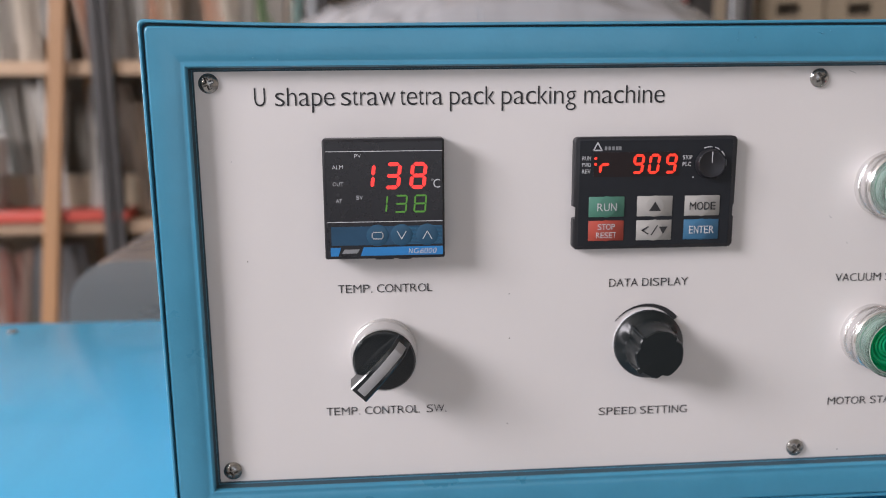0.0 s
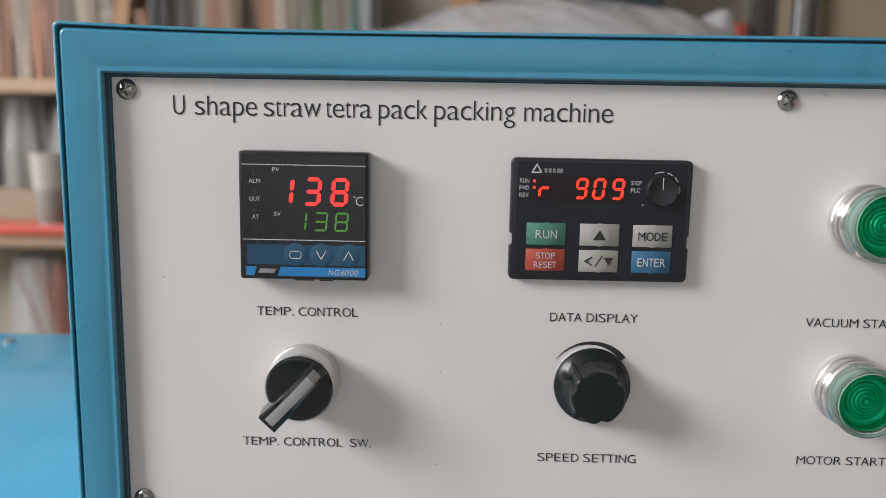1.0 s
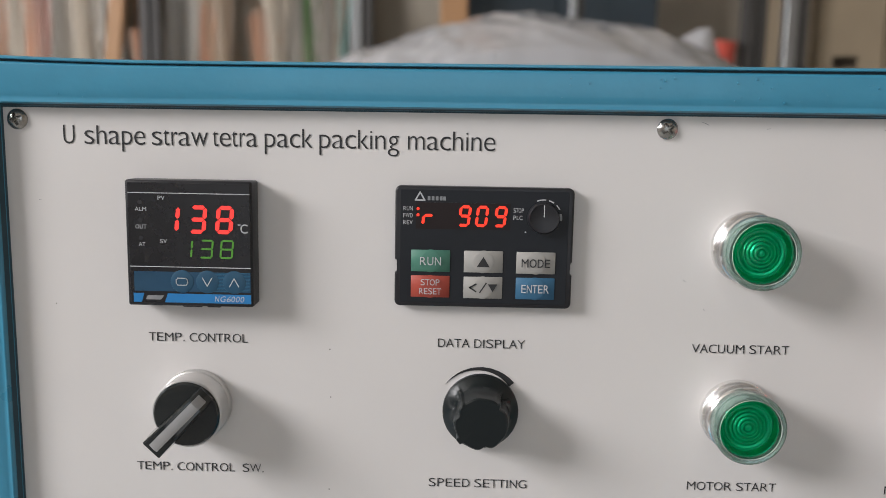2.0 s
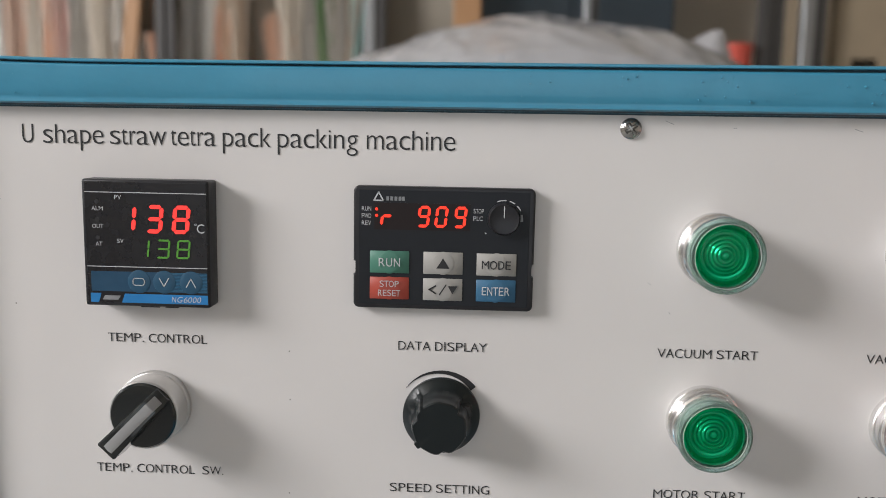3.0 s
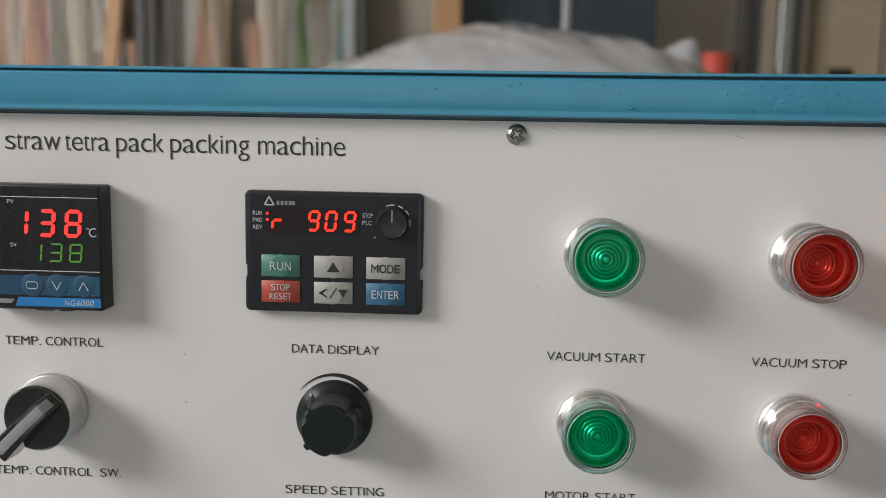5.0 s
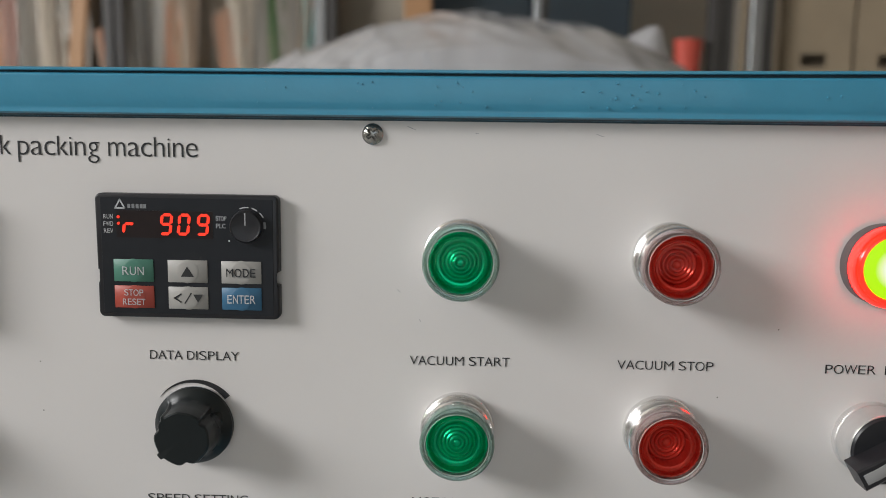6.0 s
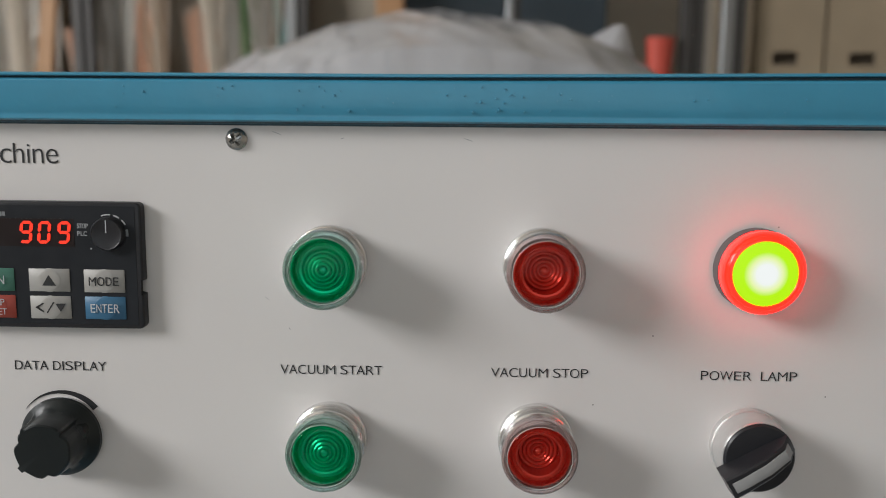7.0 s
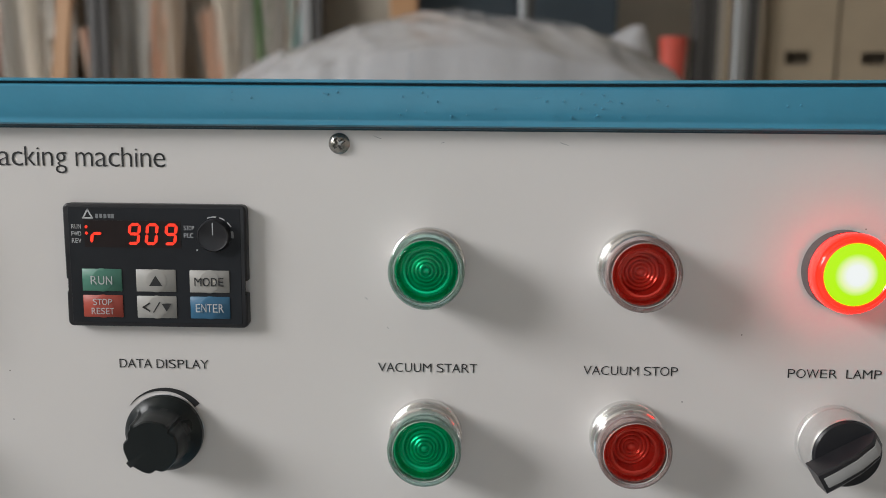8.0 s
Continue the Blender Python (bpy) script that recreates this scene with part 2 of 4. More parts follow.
# ---------------------------------------------------------------- mesh helpers
def part(name, bm, mat, parent=None, label="", at=None, sharp=35):
    me = bpy.data.meshes.new(name)
    bmesh.ops.recalc_face_normals(bm, faces=bm.faces)
    bm.to_mesh(me)
    bm.free()
    me.materials.append(mat)
    me.polygons.foreach_set("use_smooth", [True] * len(me.polygons))
    me.set_sharp_from_angle(angle=radians(sharp))
    ob = new(name, me)
    if parent:
        ob.parent = parent
    if at:
        ob.matrix_basis = at
    if label:
        ob["label"] = label
    return ob


def anchor(name, m, label, category, group="", kind=""):
    return_ob = new(name)
    return_ob.empty_display_size = 0.01
    return_ob.matrix_basis = m
    return tagged(return_ob, label, category, group, kind)


def on_panel(x, z):
    """Pose whose x runs right, y up and z out of the panel."""
    return pose(x, 0, z, 90, 0, 0)


def box(x0, x1, y0, y1, z0, z1, bevel=0.0, seg=2, bm=None):
    own = bm or bmesh.new()
    r = bmesh.ops.create_cube(own, size=1)
    for v in r["verts"]:
        v.co = Vector(((x0 + x1) / 2 + v.co.x * (x1 - x0), (y0 + y1) / 2 + v.co.y * (y1 - y0), (z0 + z1) / 2 + v.co.z * (z1 - z0)))
    if bevel:
        edges = list({e for v in r["verts"] for e in v.link_edges})
        bmesh.ops.bevel(own, geom=edges, offset=bevel, segments=seg, affect="EDGES", profile=0.5)
    return own


def prism(points, z0, z1, bm=None):
    """An upright plate with the outline points."""
    own = bm or bmesh.new()
    lo = [own.verts.new((x, y, z0)) for x, y in points]
    hi = [own.verts.new((x, y, z1)) for x, y in points]
    n = len(points)
    own.faces.new(lo[::-1])
    own.faces.new(hi)
    for i in range(n):
        own.faces.new((lo[i], lo[(i + 1) % n], hi[(i + 1) % n], hi[i]))
    return own


def lathe(profile, n=64, shape=None, bm=None):
    """Turned body round z; profile of (radius, height); shape(angle, radius, height) may change the radius."""
    own = bm or bmesh.new()
    rings = []
    for r, h in profile:
        if r < 1e-7:
            rings.append([own.verts.new((0, 0, h))])
            continue
        ring = []
        for i in range(n):
            a = 2 * math.pi * i / n
            q = shape(a, r, h) if shape else r
            ring.append(own.verts.new((q * math.cos(a), q * math.sin(a), h)))
        rings.append(ring)
    for a, b in zip(rings, rings[1:]):
        for i in range(n):
            j = (i + 1) % n
            if len(a) == 1:
                own.faces.new((a[0], b[i], b[j]))
            elif len(b) == 1:
                own.faces.new((a[i], a[j], b[0]))
            else:
                own.faces.new((a[i], a[j], b[j], b[i]))
    return own


def rod(bm, p, q, r, n=8):
    p, q = Vector(p), Vector(q)
    m = Matrix.Translation((p + q) / 2) @ (q - p).to_track_quat("Z", "Y").to_matrix().to_4x4()
    bmesh.ops.create_cone(bm, cap_ends=True, segments=n, radius1=r, radius2=r, depth=(q - p).length, matrix=m)


def stroke(points, width, z0, z1, bm=None, closed=False):
    """A line drawn as flat bars."""
    own = bm or bmesh.new()
    pts = list(points) + ([points[0]] if closed else [])
    for a, b in zip(pts, pts[1:]):
        a, b = Vector(a), Vector(b)
        d = (b - a).normalized() * width / 2
        nrm = Vector((-d.y, d.x))
        prism([a - d - nrm, b + d - nrm, b + d + nrm, a - d + nrm], z0, z1, own)
    return own


# proportions of a plain grotesque: advance, left and right edge of each letter, in thousandths
CAPITALS = {"A": (667, 14, 654), "C": (722, 44, 681), "D": (722, 81, 674), "E": (667, 86, 616), "F": (611, 86, 583), "G": (778, 48, 709), "I": (278, 91, 188),
            "L": (556, 76, 537), "M": (833, 73, 761), "N": (722, 76, 646), "O": (778, 39, 739), "P": (667, 86, 622), "R": (722, 88, 684), "S": (667, 49, 620),
            "T": (611, 14, 597), "U": (722, 79, 644), "V": (667, 20, 647), "W": (944, 16, 928), "Y": (667, 14, 653)}
SMALL = {"a": (556, 36, 530), "c": (500, 30, 477), "e": (556, 40, 516), "g": (556, 40, 499), "h": (556, 65, 491), "i": (222, 67, 155), "k": (500, 67, 501),
         "m": (833, 65, 769), "n": (556, 65, 491), "p": (556, 58, 517), "r": (333, 77, 332), "s": (500, 32, 464), "t": (278, 14, 257), "w": (722, 14, 709)}
CAP, X_HEIGHT = 0.718, 0.523


def glyph(char, lean, thin):
    cu = bpy.data.curves.new("lettering", "FONT")
    cu.body, cu.size, cu.shear, cu.resolution_u, cu.offset = char, 1.0, lean, 4, thin
    ob = bpy.data.objects.new("lettering", cu)
    me = bpy.data.meshes.new_from_object(ob)
    bpy.data.objects.remove(ob)
    bpy.data.curves.remove(cu)
    return me


def tallest(char):
    me = glyph(char, 0, 0)
    return max(v.co.y for v in me.vertices)


FONT_CAP, FONT_X, FONT_TALL = tallest("H"), tallest("x"), tallest("h")


def letters(body, width, cap, thick=0.00012, lean=0.0, thin=-0.004):
    """Built-in lettering set to the proportions above, centred on x, standing on y = 0, fitted to a width and a capital height."""
    bm = bmesh.new()
    pen = 0.0
    for char in body:
        if char == " ":
            pen += 0.278
            continue
        me = glyph(char, lean, thin)
        first_vert = len(bm.verts)
        bm.from_mesh(me)
        bpy.data.meshes.remove(me)
        bm.verts.ensure_lookup_table()
        fresh = bm.verts[first_vert:]
        lo, hi = min(v.co.x for v in fresh), max(v.co.x for v in fresh)
        small = char in SMALL
        adv, x0, x1 = SMALL[char] if small else CAPITALS.get(char, (278, 87, 191) if char == "." else (556, 38, 518))
        for v in fresh:
            v.co.x = pen + (x0 + (x1 - x0) * (v.co.x - lo) / (hi - lo)) / 1000
            y = v.co.y
            if not small:
                v.co.y = y * CAP / FONT_CAP
            elif y <= FONT_X:
                v.co.y = y * X_HEIGHT / FONT_X
            else:
                v.co.y = X_HEIGHT + (y - FONT_X) * (CAP - X_HEIGHT) / (FONT_TALL - FONT_X)
        pen += adv / 1000
    xs = [v.co.x for v in bm.verts]
    lo, hi = min(xs), max(xs)
    k, tall = width / (hi - lo), cap / CAP
    for v in bm.verts:
        v.co = Vector(((v.co.x - (lo + hi) / 2) * k, v.co.y * tall, 0))
    r = bmesh.ops.extrude_face_region(bm, geom=list(bm.faces))
    for v in r["geom"]:
        if isinstance(v, bmesh.types.BMVert):
            v.co.z += thick
    return bm


def text(body, x, y, z, width, cap, mat, parent, lean=0.0, thin=-0.004):
    return part("lettering", letters(body, width, cap, lean=lean, thin=thin), mat, parent, at=pose(x, y, z))


SEGMENTS = {"0": "abcdef", "1": "bc", "3": "abcdg", "8": "abcdefg", "9": "abcdfg", "r": "eg"}


def digit(char, w, h, t, mat, parent, at, words, slant=0.11, thick=0.0002):
    """A seven-segment digit, each lit segment a piece of its own."""
    holder = new("digit")
    holder.empty_display_size = 0.002
    holder.parent, holder.matrix_basis = parent, at
    holder["label"] = words
    g = t * 0.12
    hw, hh = w / 2 - t / 2, h / 2 - t / 2
    ends = {"a": ((-hw, hh), (hw, hh)), "b": ((hw, hh), (hw, 0)), "c": ((hw, 0), (hw, -hh)), "d": ((hw, -hh), (-hw, -hh)),
            "e": ((-hw, -hh), (-hw, 0)), "f": ((-hw, 0), (-hw, hh)), "g": ((-hw, 0), (hw, 0))}
    for s in SEGMENTS[char]:
        a, b = (Vector(p) for p in ends[s])
        d = (b - a).normalized()
        n = Vector((-d.y, d.x)) * t / 2
        a, b = a + d * g, b - d * g
        d = d * t / 2
        pts = [a, a + d - n, b - d - n, b, b - d + n, a + d + n]
        part("segment", prism([(p.x + p.y * slant, p.y) for p in pts], 0, thick), mat, holder)


# ---------------------------------------------------------------- the room
def wall(name, spans, label):
    bm = bmesh.new()
    for s in spans:
        box(*s, bm=bm)
    return tagged(part(name, bm, PLASTER), label, "wall", kind="structure")


X0, X1, Y0, Y1, TOP = -3.1, 3.2, -3.9, 3.0, 3.7
tagged(part("floor", box(X0 - 0.2, X1 + 0.2, Y0 - 0.2, Y1 + 0.2, -0.1, 0.0), CONCRETE), "grey trowelled concrete workshop floor", "floor", kind="structure")
tagged(part("ceiling", box(X0 - 0.2, X1 + 0.2, Y0 - 0.2, Y1 + 0.2, TOP, TOP + 0.1), PLASTER), "plain plastered workshop ceiling", "ceiling", kind="structure")
wall("wall_north", [(X0, X1, Y1, Y1 + 0.2, 0, TOP)], "dull beige plastered wall behind the shelving")
wall("wall_east", [(X1, X1 + 0.2, Y0, Y1, 0, TOP)], "dull beige plastered side wall")
wall("wall_west", [(X0 - 0.2, X0, Y0, -2.18, 0, TOP), (X0 - 0.2, X0, -0.72, 0.3, 0, TOP), (X0 - 0.2, X0, 1.9, Y1, 0, TOP),
                   (X0 - 0.2, X0, -2.18, -0.72, 0, 2.05), (X0 - 0.2, X0, -2.18, -0.72, 3.35, TOP), (X0 - 0.2, X0, 0.3, 1.9, 0, 1.0), (X0 - 0.2, X0, 0.3, 1.9, 2.5, TOP)],
     "dull beige plastered wall with two window openings")
wall("wall_south", [(X0, -1.05, Y0 - 0.2, Y0, 0, TOP), (1.65, X1, Y0 - 0.2, Y0, 0, TOP), (-1.05, 1.65, Y0 - 0.2, Y0, 2.65, TOP)],
     "dull beige plastered wall with an open doorway")


# ---------------------------------------------------------------- the machine
def sweep(rect, profile, bm=None, rounding=0.12, n=5):
    """A frame: profile points (outward offset from the rectangle, height) carried round it, its corners rounder outwards."""
    own = bm or bmesh.new()
    x0, x1, y0, y1 = rect
    rings = []
    for o, w in profile:
        r = 0.0003 + max(0, o) * rounding
        ring = []
        for cx, cy, a0 in ((x0 - o + r, y0 - o + r, 180), (x1 + o - r, y0 - o + r, 270), (x1 + o - r, y1 + o - r, 0), (x0 - o + r, y1 + o - r, 90)):
            for k in range(n + 1):
                a = radians(a0 + 90 * k / n)
                ring.append(own.verts.new((cx + r * math.cos(a), cy + r * math.sin(a), w)))
            if a0 == 0:
                ring += [own.verts.new((x1 + (x0 - x1) * k / 40, y1 + o, w)) for k in range(1, 40)]
        rings.append(ring)
    for a, b in zip(rings, rings[1:]):
        for i in range(len(a)):
            j = (i + 1) % len(a)
            own.faces.new((a[i], a[j], b[j], b[i]))
    return own


def arc(cx, cy, r, a0, a1, n):
    return [(cx + r * math.cos(radians(a0 + (a1 - a0) * i / n)), cy + r * math.sin(radians(a0 + (a1 - a0) * i / n))) for i in range(n + 1)]


def screw_head(r):
    """A domed cross-head screw."""
    rings, n = 14, 56
    own = bmesh.new()
    prev = None
    for k in range(rings + 1):
        q = r * k / rings
        ring = []
        for i in range(1 if k == 0 else n):
            a = 2 * math.pi * i / n
            x, y = q * math.cos(a), q * math.sin(a)
            h = 0.42 * r * (1 - (q / r) ** 2.4)
            cut = 0
            for u, v in ((x, y), (y, x)):
                if abs(u) < 0.62 * r:
                    cut = max(cut, min(1, max(0, (0.17 * r - abs(v)) / (0.06 * r))))
            ring.append(own.verts.new((x, y, h - 0.42 * r * cut + 0.0006)))
        if prev:
            for i in range(n):
                j = (i + 1) % n
                if len(prev) == 1:
                    own.faces.new((prev[0], ring[i], ring[j]))
                else:
                    own.faces.new((prev[i], prev[j], ring[j], ring[i]))
        prev = ring
    low = [own.verts.new((v.co.x, v.co.y, -0.001)) for v in prev]
    for i in range(n):
        j = (i + 1) % n
        own.faces.new((prev[i], prev[j], low[j], low[i]))
    return own


# opening of the front frame, in the panel's own x and height
PX0, PX1, PZ0, PZ1 = -0.0056, 0.4885, 1.0362, 1.2055
MID_X, MID_Z = (PX0 + PX1) / 2, (PZ0 + PZ1) / 2
HW, HH = (PX1 - PX0) / 2, (PZ1 - PZ0) / 2
control_box = anchor("control_box", on_panel(MID_X, MID_Z), "blue enamelled steel control box with a white lettered front plate", "control panel")
rect = (-HW, HW, -HH, HH)
part("plate", box(-HW - 0.004, HW + 0.004, -HH - 0.004, HH + 0.004, -0.002, 0.0, 0.0003, 1), PLATE, control_box, "white satin front plate with black lettering")
profile = [(0.0, -0.0022), (0.0, 0.0002), (0.0008, 0.0038), (0.0010, 0.0048), (0.0014, 0.0053), (0.0019, 0.0053), (0.0026, 0.0049), (0.0036, 0.0052), (0.0058, 0.0056), (0.0090, 0.0057)] + arc(0.0138, 0.0044, 0.0013, 90, 0, 6) + [(0.0151, -0.004)]


def widen(bm, bow=0.0011):
    """Outer edges a little wider, the upper one bowed up towards its ends as bent sheet is."""
    for v in bm.verts:
        if abs(v.co.x) > HW + 0.006:
            v.co.x += math.copysign(0.0006, v.co.x)
        if v.co.y > HH + 0.010:
            x = v.co.x + MID_X
            v.co.y += bow * max(0, (0.05 - x) / 0.062) ** 1.5 + 0.0011 * max(0, (x - 0.30) / 0.15) ** 1.3
    return bm


tip = pose(0, 0.0002, 0, 0, 0, 0.19)
part("front_frame", widen(sweep(rect, profile)), BLUE, control_box, "rounded blue front frame with small paint runs", at=tip, sharp=50)
# dark strip over the frame's inner face, coloured for the shade lying there
part("shaded_lip", sweep(rect, [(-0.0005, 0.0001), (-0.0003, 0.0004), (0.0001, 0.0006), (0.00070, 0.00365)]), SEAM_LIP, control_box, "inner lip of the frame, shade put into its colour", at=tip)
part("seam", widen(sweep(rect, [(0.0149, 0.0036), (0.0160, 0.0036)])), SEAM_LIP, control_box, "dark seam behind the frame", at=tip)
shell = widen(sweep(rect, [(0.0157, -0.36), (0.0157, 0.0057), (0.0159, 0.0060), (0.0165, 0.0060), (0.0169, 0.0055), (0.0169, -0.36), (0.0157, -0.36)]), 0.0016)
box(-HW - 0.0160, HW + 0.0160, -HH - 0.0160, HH + 0.0160, -0.3610, -0.3596, bm=shell)
part("shell", shell, BLUE, control_box, "blue folded sheet steel cover", at=pose(0, 0.0004, 0, 0, 0, 0.28), sharp=50)

# grains caught in the paint of the upper rail, thickest in a few clusters
nibs = bmesh.new()
dice = random.Random(5)
for centre, spread, count in ((0.032, 0.012, 3), (0.205, 0.010, 4), (0.244, 0.012, 7), (0.278, 0.012, 13), (0.326, 0.010, 24), (0.350, 0.010, 8), (0.385, 0.016, 6), (0.45, 0.02, 4)):
    for _ in range(count):
        x, y = dice.gauss(centre, spread) - MID_X, HH + dice.uniform(0.0035, 0.0130)
        r, z = dice.choice((0.00018, 0.00022, 0.0003, 0.00046)), 0.0055
        ring = [nibs.verts.new((x + r * math.cos(k * math.pi / 4), y + r * dice.uniform(0.8, 1.3) * math.sin(k * math.pi / 4), z)) for k in range(8)]
        crown = [nibs.verts.new((x + 0.6 * r * math.cos(k * math.pi / 4), y + 0.6 * r * math.sin(k * math.pi / 4), 0.0057 + 0.9 * r)) for k in range(8)]
        nibs.faces.new(crown)
        for k in range(8):
            nibs.faces.new((ring[k], ring[(k + 1) % 8], crown[(k + 1) % 8], crown[k]))
tagged(part("paint_grains", nibs, BLUE, control_box, at=tip), kind="stuff")

# small scratches and marks on the plate
for x, z, long, turn in ((0.2548, 1.2028, 0.0032, -22), (0.2780, 1.2012, 0.0012, 10), (0.3215, 1.2012, 0.0030, -18), (0.2505, 1.1440, 0.0014, -40), (0.2585, 1.1330, 0.0010, -60), (0.0070, 1.1700, 0.0008, 0)):
    part("scratch", box(-long / 2, long / 2, -0.00008, 0.00008, 0.00002, 0.00006), FAINT, control_box, at=pose(x - MID_X, z - MID_Z, 0, 0, 0, turn))

LABELS = [
    ("U", 0.0190, 1.1912, 0.0042, 0.0071),
    ("shape", 0.0362, 1.1912, 0.0228, 0.0071),
    ("straw", 0.0606, 1.1912, 0.0210, 0.0071),
    ("tetra", 0.0813, 1.1912, 0.0168, 0.0071),
    ("pack", 0.1012, 1.1912, 0.0178, 0.0071),
    ("packing", 0.1275, 1.1912, 0.0296, 0.0071),
    ("machine", 0.1618, 1.1912, 0.0324, 0.0071),
    ("TEMP. CONTROL", 0.0657, 1.1163, 0.0384, 0.0034),
    ("DATA DISPLAY", 0.1747, 1.1163, 0.0334, 0.0034),
    ("VACUUM START", 0.2733, 1.1163, 0.0368, 0.0034),
    ("VACUUM STOP", 0.3487, 1.1163, 0.0350, 0.0034),
    ("POWER  LAMP", 0.4240, 1.1163, 0.0345, 0.0034),
    ("TEMP. CONTROL  SW.", 0.0652, 1.0640, 0.0500, 0.0034),
    ("SPEED SETTING", 0.1745, 1.0600, 0.0384, 0.0034),
    ("MOTOR START", 0.2735, 1.0612, 0.0345, 0.0034),
    ("MOTOR STOP", 0.3487, 1.0612, 0.0320, 0.0034),
]
for words, x, z, w, cap in LABELS:
    text(words, x - MID_X, z - MID_Z, 0.0001, w, cap, INK, control_box, thin=-0.011)

first = part("screw", screw_head(0.0038), STEEL, control_box, "cross-head steel screw", at=pose(0.0 - MID_X, 1.2 - MID_Z, 0, 0, 0, 20))
for x, z, turn in ((0.241, 1.2005, 35), (0.484, 1.2, 70), (0.0005, 1.041, 10), (0.243, 1.042, 55), (0.484, 1.041, 5)):
    s = new("screw", first.data)
    s.parent = control_box
    s.matrix_basis = pose(x - MID_X, z - MID_Z, 0, 0, 0, turn)
    s["label"] = "cross-head steel screw"

# machine bed: blue sheet on a blue cabinet
bed = anchor("machine_bed", pose(-0.2, 0.18, 0), "blue enamelled machine bed with a flat sheet top", "machine")
part("top_sheet", box(-0.75, 0.95, -0.2, 0.203, 0.975, 1.0, 0.002), LIT_BLUE, bed, "glossy blue sheet top, light from above put into its colour")
part("cabinet", box(-0.73, 0.93, -0.18, 0.19, 0.0, 0.975, 0.003), BLUE, bed)
part("screw", screw_head(0.0045), STEEL, bed, "small bright screw", at=pose(-0.042, 0.176, 1.0))


# ---------------------------------------------------------------- temperature controller
MM = 0.001
ctl = anchor("temperature_controller", on_panel(0.0660, 1.1555), "square black temperature controller showing red and green 138", "controller")
part("case", box(-23.4 * MM, 23.4 * MM, -23.4 * MM, 23.4 * MM, -0.003, 0.0090, 0.0009, 3), BLACK, ctl)
part("window", box(-22.4 * MM, 22.7 * MM, -22.3 * MM, 22.5 * MM, 0.0085, 0.0092, 0.0002, 1), WINDOW, ctl, "dark display window")
F = 0.0092
for y in (18.7, -8.6):
    part("line", box(-22.2 * MM, 22.6 * MM, (y - 0.14) * MM, (y + 0.14) * MM, F, F + 0.0001), PRINT, ctl)
for words, x, y, w, h, mt in (("PV", -9.9, 16.2, 2.5, 1.5, PRINT), ("ALM", -17.6, 12.0, 4.2, 1.5, PRINT), ("OUT", -17.6, 5.5, 4.1, 1.5, PRINT), ("AT", -17.4, -1.0, 2.4, 1.5, PRINT),
                              ("SV", -9.5, 0.2, 2.5, 1.5, PRINT), ("C", 20.4, 4.4, 2.7, 3.3, PRINT), ("o", 18.6, 7.2, 1.0, 1.0, PRINT)):
    text(words, x * MM, y * MM, F, w * MM, h * MM, mt, ctl)
for y in (15.2, 8.6, 2.0):
    part("indicator", lathe([(0.0, 0.00015), (0.8 * MM, 0.0001), (0.8 * MM, -0.0002)], 16), material("dim_indicator", (0.025, 0.025, 0.028), 0.4), ctl, at=pose(-17.8 * MM, y * MM, F))
for ch, x in (("1", -6.6), ("3", 3.4), ("8", 13.3)):
    digit(ch, 6.4 * MM, 10.4 * MM, 1.45 * MM, LED_RED, ctl, pose(x * MM, 9.2 * MM, F), "glowing red digit", 0.10)
for ch, x in (("1", -1.2), ("3", 6.4), ("8", 13.9)):
    digit(ch, 4.9 * MM, 7.0 * MM, 0.68 * MM, LED_GREEN, ctl, pose(x * MM, -1.7 * MM, F), "dim green digit", 0.10)
part("key_band", box(-20.8 * MM, 22.5 * MM, -17.8 * MM, -10.4 * MM, F, F + 0.0001), NAVY, ctl, "navy band with fine lines")
ribs = bmesh.new()
for i in range(14):
    y = -17.5 + i * 0.53
    box(4.0 * MM, 22.4 * MM, y * MM, (y + 0.2) * MM, F + 0.0001, F + 0.00018, bm=ribs)
part("fine_lines", ribs, NAVY_LINE, ctl)
dome = [(4.3 * MM, 0.0), (4.2 * MM, 0.0002), (3.6 * MM, 0.00035), (2.6 * MM, 0.00045), (1.4 * MM, 0.0005), (0.0, 0.00052)]
for i, x in enumerate((-2.9, 6.5, 16.5)):
    key = part("key", lathe(dome, 40), NAVY_KEY, ctl, "domed navy key", at=pose(x * MM, -14.0 * MM, F))
    if i == 0:
        icon = stroke([(-1.5 * MM, 1.3 * MM), (1.5 * MM, 1.3 * MM), (2.1 * MM, 0.6 * MM), (2.1 * MM, -0.6 * MM), (1.5 * MM, -1.3 * MM), (-1.5 * MM, -1.3 * MM), (-2.1 * MM, -0.6 * MM), (-2.1 * MM, 0.6 * MM)], 0.35 * MM, 0.0003, 0.0006, closed=True)
    else:
        s = 1 if i == 1 else -1
        icon = stroke([(-1.7 * MM, 1.5 * MM * s), (0, -1.5 * MM * s), (1.7 * MM, 1.5 * MM * s)], 0.35 * MM, 0.0003, 0.0006)
    part("icon", icon, PRINT, key)
part("blue_strip", prism([(-21.2 * MM, -22.0 * MM), (-18.2 * MM, -22.0 * MM), (-17.2 * MM, -18.6 * MM), (-21.2 * MM, -18.6 * MM)], F, F + 0.0001), SKY_BAND, ctl)
part("blue_strip", prism([(-9.6 * MM, -22.0 * MM), (22.6 * MM, -22.0 * MM), (22.6 * MM, -18.6 * MM), (-8.4 * MM, -18.6 * MM)], F, F + 0.0001), SKY_BAND, ctl, "bright blue strip")
